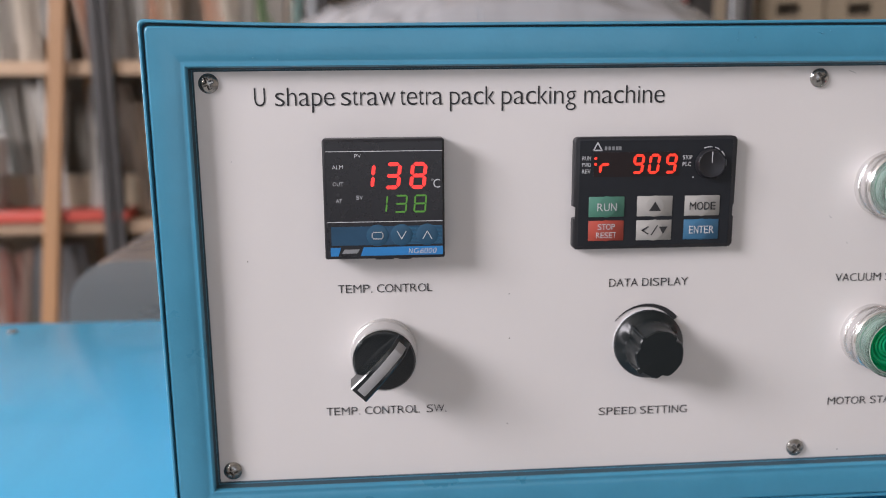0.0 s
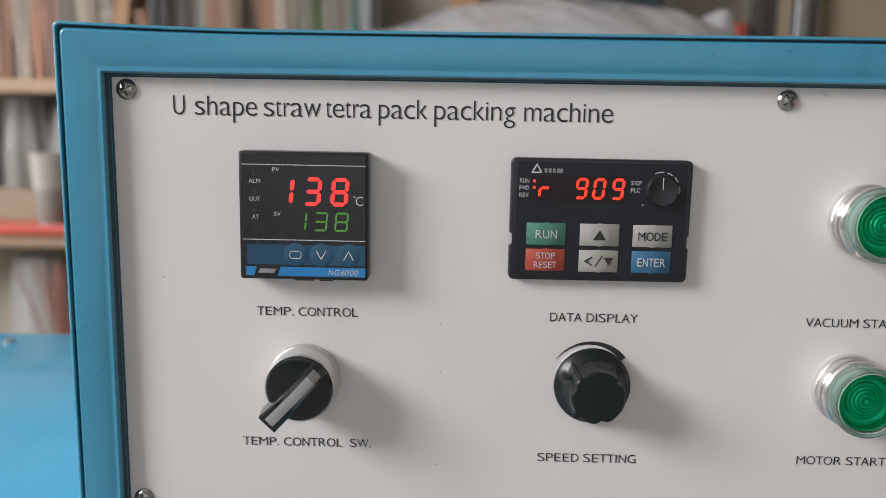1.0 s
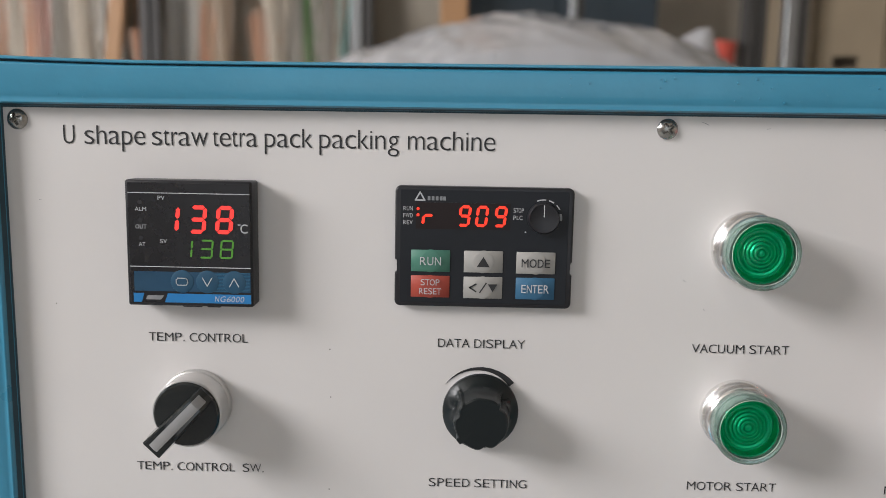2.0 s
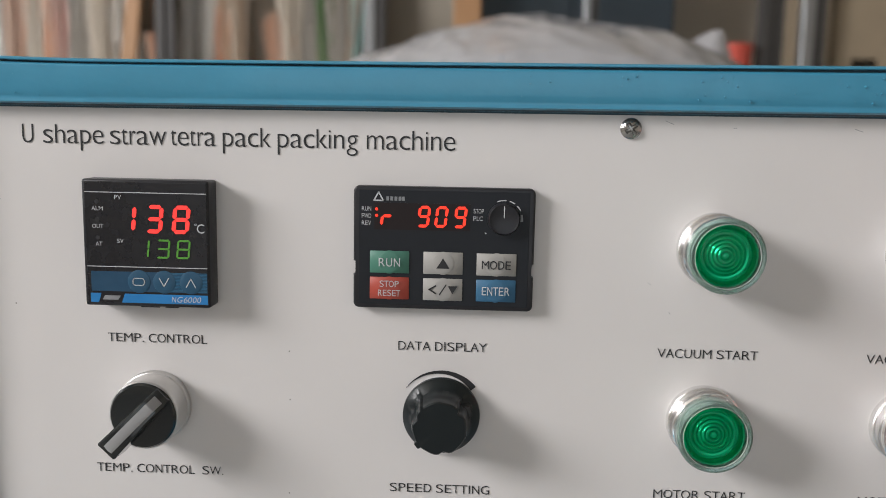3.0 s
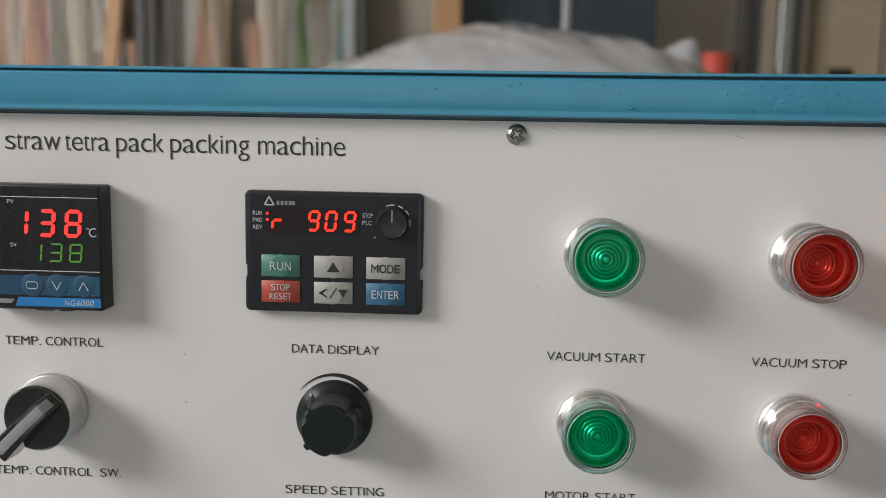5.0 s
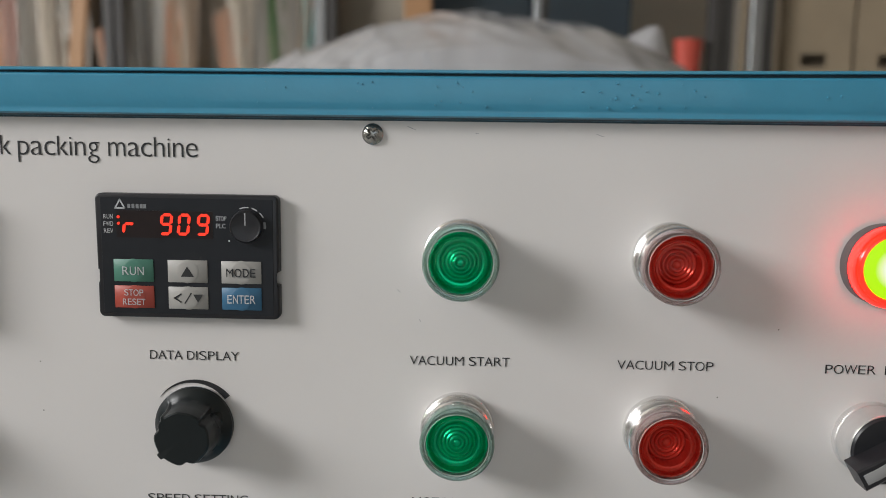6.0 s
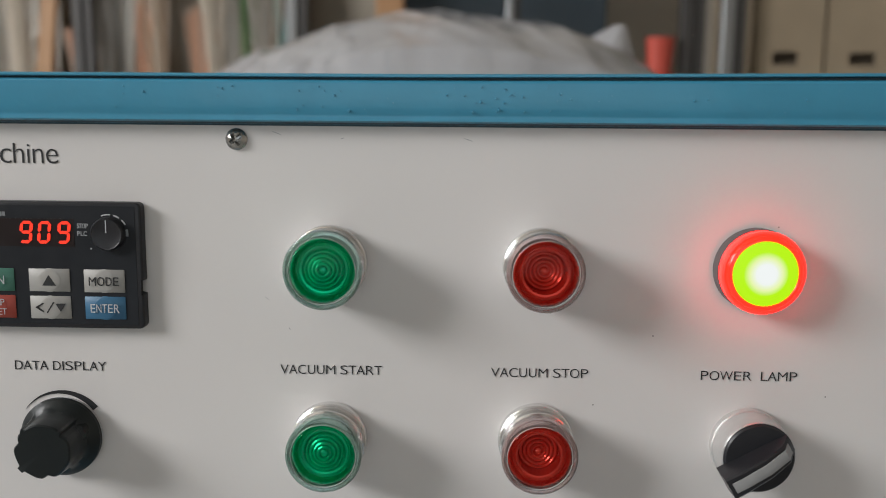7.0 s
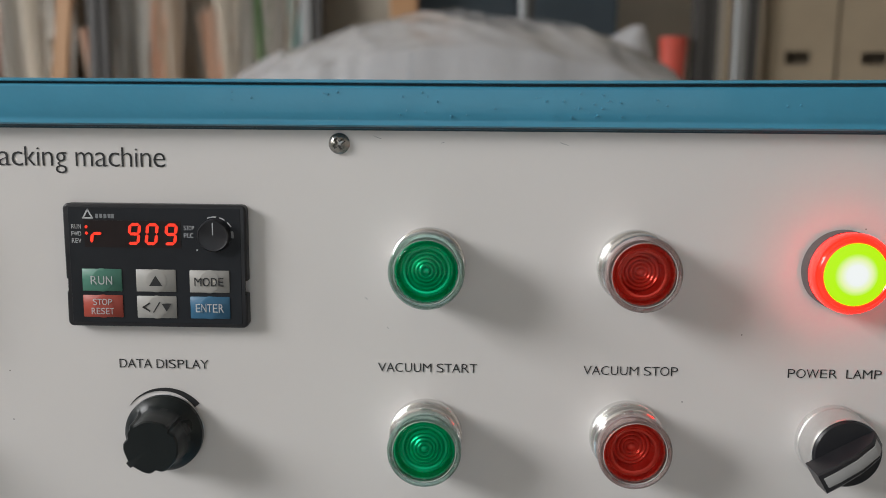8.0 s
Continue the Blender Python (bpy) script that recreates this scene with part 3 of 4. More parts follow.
part("maker_mark", prism([(-16.8 * MM, -21.0 * MM), (-11.0 * MM, -21.0 * MM), (-9.9 * MM, -19.4 * MM), (-15.9 * MM, -19.4 * MM)], F, F + 0.0001), FAINT, ctl)
text("NG6000", 14.6 * MM, -21.4 * MM, F + 0.0001, 11.0 * MM, 2.1 * MM, PRINT, ctl, lean=0.2)
part("clip", box(-4.0 * MM, 3.2 * MM, -24.3 * MM, -23.2 * MM, 0.0, 0.0060, 0.0002, 1), BLACK, ctl)
part("clip", box(5.2 * MM, 10.3 * MM, -24.3 * MM, -23.2 * MM, 0.0, 0.0060, 0.0002, 1), BLACK, ctl)


# ---------------------------------------------------------------- drive keypad
pad = anchor("drive_keypad", on_panel(0.1745, 1.1556), "black drive keypad with red digits and six coloured keys", "keypad")
W, H, C = 33.1 * MM, 22.6 * MM, 2.0 * MM
N0, N1, ND = -10.0 * MM, -5.0 * MM, 1.6 * MM
outline = (arc(-W + C, -H + C, C, 180, 270, 4) + arc(W - C, -H + C, C, 270, 360, 4)
           + [(W, N0), (W - ND, N0 + 0.0004), (W - ND, N1 - 0.0004), (W, N1)] + arc(W - C, H - C, C, 0, 90, 4) + arc(-W + C, H - C, C, 90, 180, 4)
           + [(-W, N1), (-W + ND, N1 - 0.0004), (-W + ND, N0 + 0.0004), (-W, N0)])
case = prism(outline, -0.001, 0.0040)
top_edges = [e for e in case.edges if all(v.co.z > 0.0039 for v in e.verts)]
bmesh.ops.bevel(case, geom=top_edges, offset=0.0008, segments=3, affect="EDGES", profile=0.5)
part("case", case, BLACK, pad)
part("film", box(-31.2 * MM, 31.2 * MM, -21.2 * MM, 21.4 * MM, 0.0035, 0.0041, 0.0002, 1), KEYFACE, pad, "matt black front film")
F = 0.0041
part("display", box(-25.4 * MM, 9.6 * MM, 6.8 * MM, 16.6 * MM, F, F + 0.0001), DISPLAY, pad)
G = F + 0.0001
tri = stroke([(-25.6 * MM, 17.4 * MM), (-22.2 * MM, 17.4 * MM), (-23.9 * MM, 20.4 * MM)], 0.5 * MM, F, F + 0.0001, closed=True)
part("maker_mark", tri, PRINT, pad)
for x in (-20.6, -19.1, -17.6, -16.1, -14.9):
    part("maker_mark", box((x - 0.5) * MM, (x + 0.5) * MM, 17.4 * MM, 18.9 * MM, F, F + 0.0001), FAINT, pad)
for words, x, y, w in (("RUN", -28.3, 13.5, 3.4), ("FWD", -28.3, 10.9, 3.5), ("REV", -28.3, 8.3, 3.4), ("STOP", 12.6, 13.4, 3.8), ("PLC", 12.4, 10.7, 3.4)):
    text(words, x * MM, y * MM, F, w * MM, 1.6 * MM, PRINT, pad)
for y in (14.2, 11.9):
    part("indicator", lathe([(0.0, 0.0003), (0.4 * MM, 0.00025), (0.55 * MM, 0.0)], 20), LED_ORANGE, pad, at=pose(-24.6 * MM, y * MM, G))
for ch, x in (("r", -20.7), ("9", -7.3), ("0", -0.9), ("9", 6.0)):
    digit(ch, 4.5 * MM, 7.9 * MM, 1.05 * MM, LED_ORANGE, pad, pose(x * MM, 11.8 * MM, G), "glowing red digit", 0.12)
dial = part("dial", lathe([(6.0 * MM, 0.0), (5.7 * MM, 0.0022), (5.3 * MM, 0.0027), (4.9 * MM, 0.0025), (0.0, 0.0025)], 96, lambda a, r, h: r * (1 + 0.018 * math.sin(32 * a)) if 0 < h else r), BLACK, pad, "ribbed black dial", at=pose(21.8 * MM, 11.6 * MM, F))
part("pointer", box(-0.15 * MM, 0.15 * MM, 0.5 * MM, 4.9 * MM, 0.0025, 0.00262), PRINT, dial)
for a0, a1 in ((112, 84), (74, 56), (46, 28), (14, -8)):
    pts = arc(21.8 * MM, 11.6 * MM, 6.9 * MM, a0, a1, 5)
    inner = arc(21.8 * MM, 11.6 * MM, (6.5 if a0 > 20 else 6.0) * MM, a1, a0, 5)
    part("scale_mark", prism(pts + inner, F, F + 0.0001), PRINT if a0 > 20 else FAINT, pad)
part("scale_mark", lathe([(0.0, 0.0001), (0.3 * MM, 0.0001), (0.3 * MM, 0.0)], 12), PRINT, pad, at=pose(15.3 * MM, 6.2 * MM, F))
PAD_KEYS = [(-19.7, -5.2, KEY_GREEN, "RUN", "green RUN key"), (0.0, -5.2, KEY_GREY, "up", "grey arrow key"), (19.5, -5.3, KEY_GREY, "MODE", "grey MODE key"),
        (-19.7, -14.9, KEY_RED, "STOP", "red STOP RESET key"), (0.0, -15.0, KEY_GREY, "shift", "grey shift key"), (19.5, -15.0, KEY_BLUE, "ENTER", "blue ENTER key")]
for x, y, mt, sign, words in PAD_KEYS:
    bm = box(-7.25 * MM, 7.25 * MM, -4.1 * MM, 4.1 * MM, 0.0, 0.00035, 0.0002, 1)
    lathe([(4.3 * MM, 0.0003), (4.0 * MM, 0.00045), (3.4 * MM, 0.0006), (2.2 * MM, 0.0007), (0.0, 0.00075)], 36, bm=bm)
    key = part("key", bm, mt, pad, words, at=pose(x * MM, y * MM, F), sharp=60)
    T = 0.0008
    if sign == "up":
        part("icon", prism([(-2.4 * MM, -1.9 * MM), (2.4 * MM, -1.9 * MM), (0, 1.9 * MM)], 0.0006, T), INK, key)
    elif sign == "shift":
        part("icon", stroke([(-2.6 * MM, 1.4 * MM), (-4.9 * MM, 0), (-2.6 * MM, -1.4 * MM)], 0.5 * MM, 0.0004, T), INK, key)
        part("icon", stroke([(-1.1 * MM, -1.8 * MM), (1.2 * MM, 1.8 * MM)], 0.45 * MM, 0.0006, T), INK, key)
        part("icon", prism([(1.9 * MM, 1.4 * MM), (5.4 * MM, 1.4 * MM), (3.65 * MM, -1.5 * MM)], 0.0004, T), INK, key)
    elif sign == "STOP":
        text("STOP", 0, 0.5 * MM, T, 7.0 * MM, 2.3 * MM, PRINT, key)
        text("RESET", 0, -2.9 * MM, T, 8.2 * MM, 2.3 * MM, PRINT, key)
    else:
        text(sign, 0, -1.6 * MM, T, {"RUN": 7.8, "MODE": 10.6, "ENTER": 10.2}[sign] * MM, 3.1 * MM, INK if sign == "MODE" else PRINT, key, thin=0.0 if sign == "MODE" else -0.004)


# ---------------------------------------------------------------- push buttons, lamp, switches, knob
def knurl(count, deep, lo, hi):
    return lambda a, r, h: r * (1 + deep * math.cos(count * a)) if lo < h < hi else r


def base_ring(parent, mat):
    return part("base_ring", lathe([(13.5 * MM, -0.0005), (13.6 * MM, 0.0004), (13.6 * MM, 0.0030), (13.3 * MM, 0.0034), (12.6 * MM, 0.0036)], 400, knurl(100, 0.009, 0.0002, 0.0032)), mat, parent, "finely ribbed ring")


def push_button(x, z, lens, rim, cap, boss, words):
    b = anchor("push_button", on_panel(x, z), words, "push button", "push buttons on the panel")
    base_ring(b, CHROME)
    part("collar", lathe([(13.1 * MM, 0.003), (13.0 * MM, 0.0085), (13.2 * MM, 0.0088), (13.2 * MM, 0.0098), (12.7 * MM, 0.0104), (11.2 * MM, 0.0106)], 96), CHROME, b, "bright chrome collar")
    part("rim", lathe([(12.5 * MM, 0.0104), (12.9 * MM, 0.0110), (13.2 * MM, 0.0160), (13.3 * MM, 0.0176), (13.1 * MM, 0.0183), (12.4 * MM, 0.0187), (11.6 * MM, 0.0185), (11.2 * MM, 0.0176), (11.0 * MM, 0.0110)], 96), rim, b, "clear tinted plastic rim")
    # knurled wall, smooth sloping ledge, then rings with deep narrow grooves
    ledge, floor_at = (14.2, 14.6) if boss else (15.4, 10.8)
    prof = [(10.9, 10.4), (10.9, 16.6), (10.6, 17.0), (10.2, 16.8), (9.7, ledge - 0.3), (9.2, ledge + 0.1), (8.5, ledge - 0.3), (8.2, ledge + 0.1), (7.5, ledge)]
    for k, r in enumerate((6.9, 5.5, 4.1, 2.8)):
        low_at = floor_at + (0.3 * k if boss else 0.1 * k)
        prof += [(r, low_at - 0.9), (r - 0.10, low_at), (r - 0.60, low_at + 0.42), (r - 0.75, low_at + 0.42), (r - 1.25, low_at)]
    prof += [(1.45, floor_at + 0.2), (1.3, floor_at + 0.9), (0.8, floor_at + 1.3), (0.4, floor_at + 1.4), (0.0, floor_at + 1.4)]
    prof = [(r * MM, h * MM) for r, h in prof]
    part("reflector", lathe(prof, 120, knurl(90, 0.014, 0.0145, 0.0169)), lens, b, "concentric ringed coloured insert", sharp=25)
    dome = [((9.0 + 2.1 * math.cos(radians(a))) * MM, (17.4 + 1.5 * math.sin(radians(a))) * MM) for a in range(0, 91, 10)]
    part("lens", lathe(dome + [(6.0 * MM, 0.0190), (3.0 * MM, 0.0191), (0.0, 0.0191)], 96), cap, b, "clear coloured lens")
    # added ring that draws the lens edge highlight in its own colour
    part("highlight_ring", lathe([(11.10 * MM, 0.0181), (11.22 * MM, 0.0187), (11.34 * MM, 0.0187), (11.45 * MM, 0.0184)], 96), EDGE_HIGHLIGHT, b, "thin pale ring standing for the highlight round the lens")
    return b


GREEN_WORDS = "green push button with a ringed lens and chrome collar"
RED_WORDS = "red push button with a ringed lens and chrome collar"
green = push_button(0.2731, 1.1573, LENS_GREEN, RIM_GREEN, CAP_GREEN, True, GREEN_WORDS)
copy_thing(green, on_panel(0.2729, 1.0925))
red = push_button(0.3481, 1.1573, LENS_RED, RIM_RED, CAP_RED, False, RED_WORDS)
copy_thing(red, on_panel(0.3478, 1.0930))

lamp = anchor("power_lamp", on_panel(0.4233, 1.1573), "lit red indicator lamp glowing yellow-white in the middle", "indicator lamp")
part("base_ring", lathe([(14.5 * MM, -0.0005), (14.6 * MM, 0.0014), (14.5 * MM, 0.0050), (13.8 * MM, 0.0054)], 96), LAMP_BASE, lamp, "dark ring")
part("skirt", lathe([(14.0 * MM, 0.0052), (14.3 * MM, 0.0058), (14.5 * MM, 0.0092), (14.3 * MM, 0.0099), (13.7 * MM, 0.0101), (13.2 * MM, 0.0098)], 96), LAMP_SKIRT, lamp, "glowing red skirt of the lens")
part("rim", lathe([(13.3 * MM, 0.0096), (13.2 * MM, 0.0103), (12.8 * MM, 0.0111), (12.2 * MM, 0.0115), (11.5 * MM, 0.0116), (11.2 * MM, 0.0112), (11.2 * MM, 0.009)], 96), LAMP_RIM, lamp, "glowing red lens rim")
part("lens", lathe([(11.2 * MM, 0.0112), (9.0 * MM, 0.0117), (6.0 * MM, 0.0121), (3.0 * MM, 0.0123), (0.0, 0.0124)], 96), LAMP, lamp, "glowing lamp lens")


def selector(x, z, turn, words, knob_mat):
    s = anchor("selector_switch", on_panel(x, z), words, "switch", "selector switches on the panel")
    base_ring(s, SILVER)
    part("collar", lathe([(13.2 * MM, 0.003), (13.1 * MM, 0.0060), (13.0 * MM, 0.0120), (12.9 * MM, 0.0130), (12.6 * MM, 0.0134), (12.2 * MM, 0.0132)], 96), SILVER, s, "satin silver collar")
    part("disc", lathe([(12.4 * MM, 0.0128), (12.4 * MM, 0.0136), (11.8 * MM, 0.0144), (10.4 * MM, 0.0145), (0.0, 0.0143)], 96), knob_mat, s, "black turning disc")
    bm = bmesh.new()
    # lever: narrow ridge, higher towards its tip, overhanging the disc
    sections = [(-12.0, 2.9, 0.0150), (-8.0, 3.3, 0.0205), (0.0, 3.6, 0.0232), (9.0, 3.9, 0.0238), (14.6, 4.1, 0.0236)]
    rings = []
    for u, hw, top in sections:
        rings.append([bm.verts.new((u * MM, y * MM, h)) for y, h in ((-hw - 0.5, 0.0140), (-hw, top - 0.0006), (-hw + 0.6, top), (hw - 0.6, top), (hw, top - 0.0006), (hw + 0.5, 0.0140))])
    for a, b in zip(rings, rings[1:]):
        for i in range(6):
            j = (i + 1) % 6
            bm.faces.new((a[i], a[j], b[j], b[i]))
    bm.faces.new(rings[0])
    bm.faces.new(rings[-1][::-1])
    lever = part("lever", bm, knob_mat, s, "black lever", at=pose(0, 0, 0, 0, 0, turn))
    bm = bmesh.new()
    strip = []
    for u, top in ((-10.5, 0.0172), (-8.0, 0.0207), (0.0, 0.0234), (9.0, 0.0240), (13.2, 0.0238)):
        strip.append([bm.verts.new((u * MM, y * MM, top + 0.00012 - d)) for y, d in ((-1.9, 0.0012), (-1.9, 0), (0.2, -0.00035), (1.9, 0), (1.9, 0.0012))])
    for a, b in zip(strip, strip[1:]):
        for i in range(5):
            j = (i + 1) % 5
            bm.faces.new((a[i], a[j], b[j], b[i]))
    bm.faces.new(strip[0])
    bm.faces.new(strip[-1][::-1])
    part("marker", bm, material("grey_marker", (0.30, 0.30, 0.30), 0.4, vary=0.08, scale=200), lever, "grey marker strip with a low ridge")
    return s


selector(0.0647, 1.0918, 226, "black selector switch on a silver collar turned down", GLOSS_BLACK)
selector(0.4246, 1.0925, 211, "black selector switch on a silver collar turned sideways", BLACK)

knob = anchor("speed_knob", on_panel(0.1748, 1.0920), "black fluted speed knob over a printed black arc", "knob")
part("washer", lathe([(14.2 * MM, 0.0), (14.2 * MM, 0.0006), (13.9 * MM, 0.0008), (0.0, 0.0008)], 96), PRINT, knob, "pale ring behind the knob")
outer = [((16.7 * MM) * math.cos(radians(a)), (16.7 * MM) * math.sin(radians(a))) for a in range(145, 37, -3)]
inner_arc = []
for a in range(40, 146, 3):
    r = (16.6 - 2.3 * (145 - a) / 105) * MM
    inner_arc.append((r * math.cos(radians(a)), r * math.sin(radians(a))))
part("printed_arc", prism(outer + inner_arc, 0.0001, 0.0002), INK, knob, "printed black widening arc")


def flute(a, r, h):
    q = r
    if h > 0.0058 and r > 0.008:
        c = math.cos(3 * (a - radians(40)))
        q = r * (1 - 0.09 * max(0, c) ** 10 - 0.010 * (1 + math.cos(9 * a)))
        for centre in (133, 47):
            d = abs((a - radians(centre) + math.pi) % (2 * math.pi) - math.pi)
            if d < 0.09:
                q += 0.0009 * (1 - d / 0.09)
    if abs((a - radians(220) + math.pi) % (2 * math.pi) - math.pi) < 0.11 and 0.006 < h < 0.0175 and r > 0.008:
        q = max(q, 0.0110)
    return q


part("body", lathe([(14.2 * MM, 0.0012), (14.6 * MM, 0.0020), (14.5 * MM, 0.0036), (13.8 * MM, 0.0045), (12.4 * MM, 0.0056), (11.3 * MM, 0.0068), (10.7 * MM, 0.0086), (10.4 * MM, 0.0120), (10.2 * MM, 0.0160), (10.0 * MM, 0.0172), (9.5 * MM, 0.0178), (0.0, 0.0179)], 180, flute), KNOB_BLACK, knob, "black fluted body", sharp=28)


# ---------------------------------------------------------------- behind the machine
hood = anchor("steel_hood", pose(-0.1, 0.9, 0), "rounded stainless steel machine cover", "machine cover")
HOOD_R = 0.055
outline = [(0.10, 0.0), (0.10, 1.012)] + arc(-0.18 + HOOD_R, 1.012 - HOOD_R, HOOD_R, 90, 180, 10) + [(-0.18, 0.0)]
hood_body = prism(outline, -0.30, 0.32)
for v in hood_body.verts:
    v.co = Vector((v.co.x, -v.co.z, v.co.y))
part("body", hood_body, STAINLESS, hood, "brushed rounded steel body")
part("edge", box(0.101, 0.125, -0.32, 0.30, 0.0, 0.99, 0.008, 3), CHROME, hood, "bright folded edge")


def wrapped_bale():
    bale = anchor("wrapped_bale", pose(0.2, 1.3, 0), "tall bale wrapped in crumpled white plastic film", "bale")
    bm = bmesh.new()
    nx, ny = 110, 60
    grid = []
    for j in range(ny + 1):
        row = []
        for i in range(nx + 1):
            x = -0.22 + 0.87 * i / nx
            y = 0.96 + 0.62 * j / ny
            z = 1.398 - 0.68 * (x - 0.305) ** 2 - 0.9 * (y - 1.27) ** 2
            z -= 3.0 * max(0, x - 0.60) ** 2
            z += 0.012 * noise.noise(Vector((x * 9, y * 7, 0.3)))
            fold = 1 - abs(noise.noise(Vector((x * 12 + 7 * y, y * 4 - x * 2, 2.0))))
            z += 0.005 * fold ** 5 + 0.002 * noise.noise(Vector((x * 40, y * 30, 5)))
            crease = 1 - abs(noise.noise(Vector((x * 21 - 9 * y, y * 11 + x * 5, 8.0))))
            z += 0.006 * crease ** 9 * min(1, max(0, (0.30 - x) / 0.3))
            if i in (0, nx) or j in (0, ny):
                z = 0.0
            row.append(bm.verts.new((x - 0.2, y - 1.3, z)))
        grid.append(row)
    for a, b in zip(grid, grid[1:]):
        for i in range(nx):
            bm.faces.new((a[i], a[i + 1], b[i + 1], b[i]))
    bm.faces.new([v for v in grid[0]] + [r[-1] for r in grid[1:]] + grid[-1][-2::-1] + [r[0] for r in grid[-2:0:-1]])
    part("film", bm, FILM, bale, "crumpled white film", sharp=70)
    # gathered corner of the film, standing up like an ear
    bm = bmesh.new()
    rows = []
    for j in range(13):
        v = j / 12
        ring = []
        for i in range(20):
            a = 2 * math.pi * i / 20
            w = (0.125 * (1 - v) + 0.008) * (1 + 0.15 * math.cos(5 * a + 3 * v))
            ring.append(bm.verts.new((0.405 + 0.020 * v + w * math.cos(a) * (1.9 if math.cos(a) < 0 else 0.45), 0.0 + 0.7 * w * math.sin(a), 1.24 + 0.150 * v)))
        rows.append(ring)
    for a, b in zip(rows, rows[1:]):
        for i in range(20):
            k = (i + 1) % 20
            bm.faces.new((a[i], a[k], b[k], b[i]))
    bm.faces.new(rows[-1])
    part("ear", bm, FILM, bale, "gathered film corner", sharp=70)


wrapped_bale()

rack = anchor("shelf_rack", pose(-0.745, 2.05, 0), "wooden shelf rack with posts and boards", "shelf")
for x, y in ((-0.026, 0.2), (-1.2, -0.12), (-1.2, 0.2)):
    part("post", box(x - 0.032, x + 0.032, y - 0.02, y + 0.02, 0, 2.3, 0.003, 1), WOOD, rack, "bare wooden post")
slat = box(-0.021, 0.021, -0.13, -0.11, 0, 2.3, 0.003, 1)
for v in slat.verts:
    v.co.x += 0.117 * (v.co.z - 1.241) - 0.020
part("post", slat, WOOD, rack, "narrow leaning wooden post")
for z in (0.40, 0.822, 1.241, 1.85):
    part("board", box(-1.3, 0.70, -0.09, 0.26, z - 0.018, z + 0.018, 0.002, 1), BOARD, rack, "bare wooden board")
# added sheet: covers the paler wall, its mottled colour standing for dim, hazy gaps
part("backing", box(-1.3, 0.86, 0.262, 0.27, 0.0, 2.3), OLIVE, rack, "mottled backing sheet added to dim the wall behind")


def metal_post(x, y, w, mat, words):
    p = anchor("metal_post", pose(x, y, 0), words, "post")
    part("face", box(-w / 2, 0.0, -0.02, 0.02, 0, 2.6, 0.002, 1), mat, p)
    # right side dark even on aluminium posts: its shade is put into the colour
    part("side", box(0.002, w / 2, -0.012, 0.02, 0, 2.6, 0.002, 1), DARK_METAL, p, "side of the post, coloured dark for shade")


metal_post(-0.655, 1.95, 0.05, DARK_METAL, "dark upright steel post")
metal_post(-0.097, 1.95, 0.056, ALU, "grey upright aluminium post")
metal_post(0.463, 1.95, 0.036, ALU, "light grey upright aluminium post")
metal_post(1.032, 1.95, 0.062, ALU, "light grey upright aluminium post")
metal_post(0.935, 1.98, 0.062, DARK_METAL, "dark upright steel post")
wp = anchor("wooden_post", pose(0.144, 1.95, 0), "bare wooden post standing behind the bale", "post")
part("shaft", box(-0.036, 0.036, -0.02, 0.02, 0, 2.6, 0.003, 1), WOOD, wp)

locker = anchor("steel_locker", pose(0.45, 2.75, 0), "dark slate blue steel locker", "locker")
part("body", box(-0.31, 0.36, -0.2, 0.2, 0, 2.2, 0.004, 1), SLATE, locker)
for x0, x1 in ((-0.305, 0.023), (0.027, 0.355)):
    part("door", box(x0, x1, -0.212, -0.2, 0.05, 2.15, 0.003, 1), SLATE, locker)

low = anchor("side_shelf", pose(1.3, 2.2, 0), "wooden side shelf holding cartons", "shelf")
part("board", box(-0.62, 1.2, -0.28, 0.3, 1.17, 1.20, 0.002, 1), BOARD, low)
for x in (-0.58, 1.1):
    part("post", box(x, x + 0.05, 0.22, 0.28, 0, 1.17, 0.002, 1), WOOD, low)
    part("post", box(x, x + 0.05, -0.26, -0.20, 0, 1.17, 0.002, 1), WOOD, low)


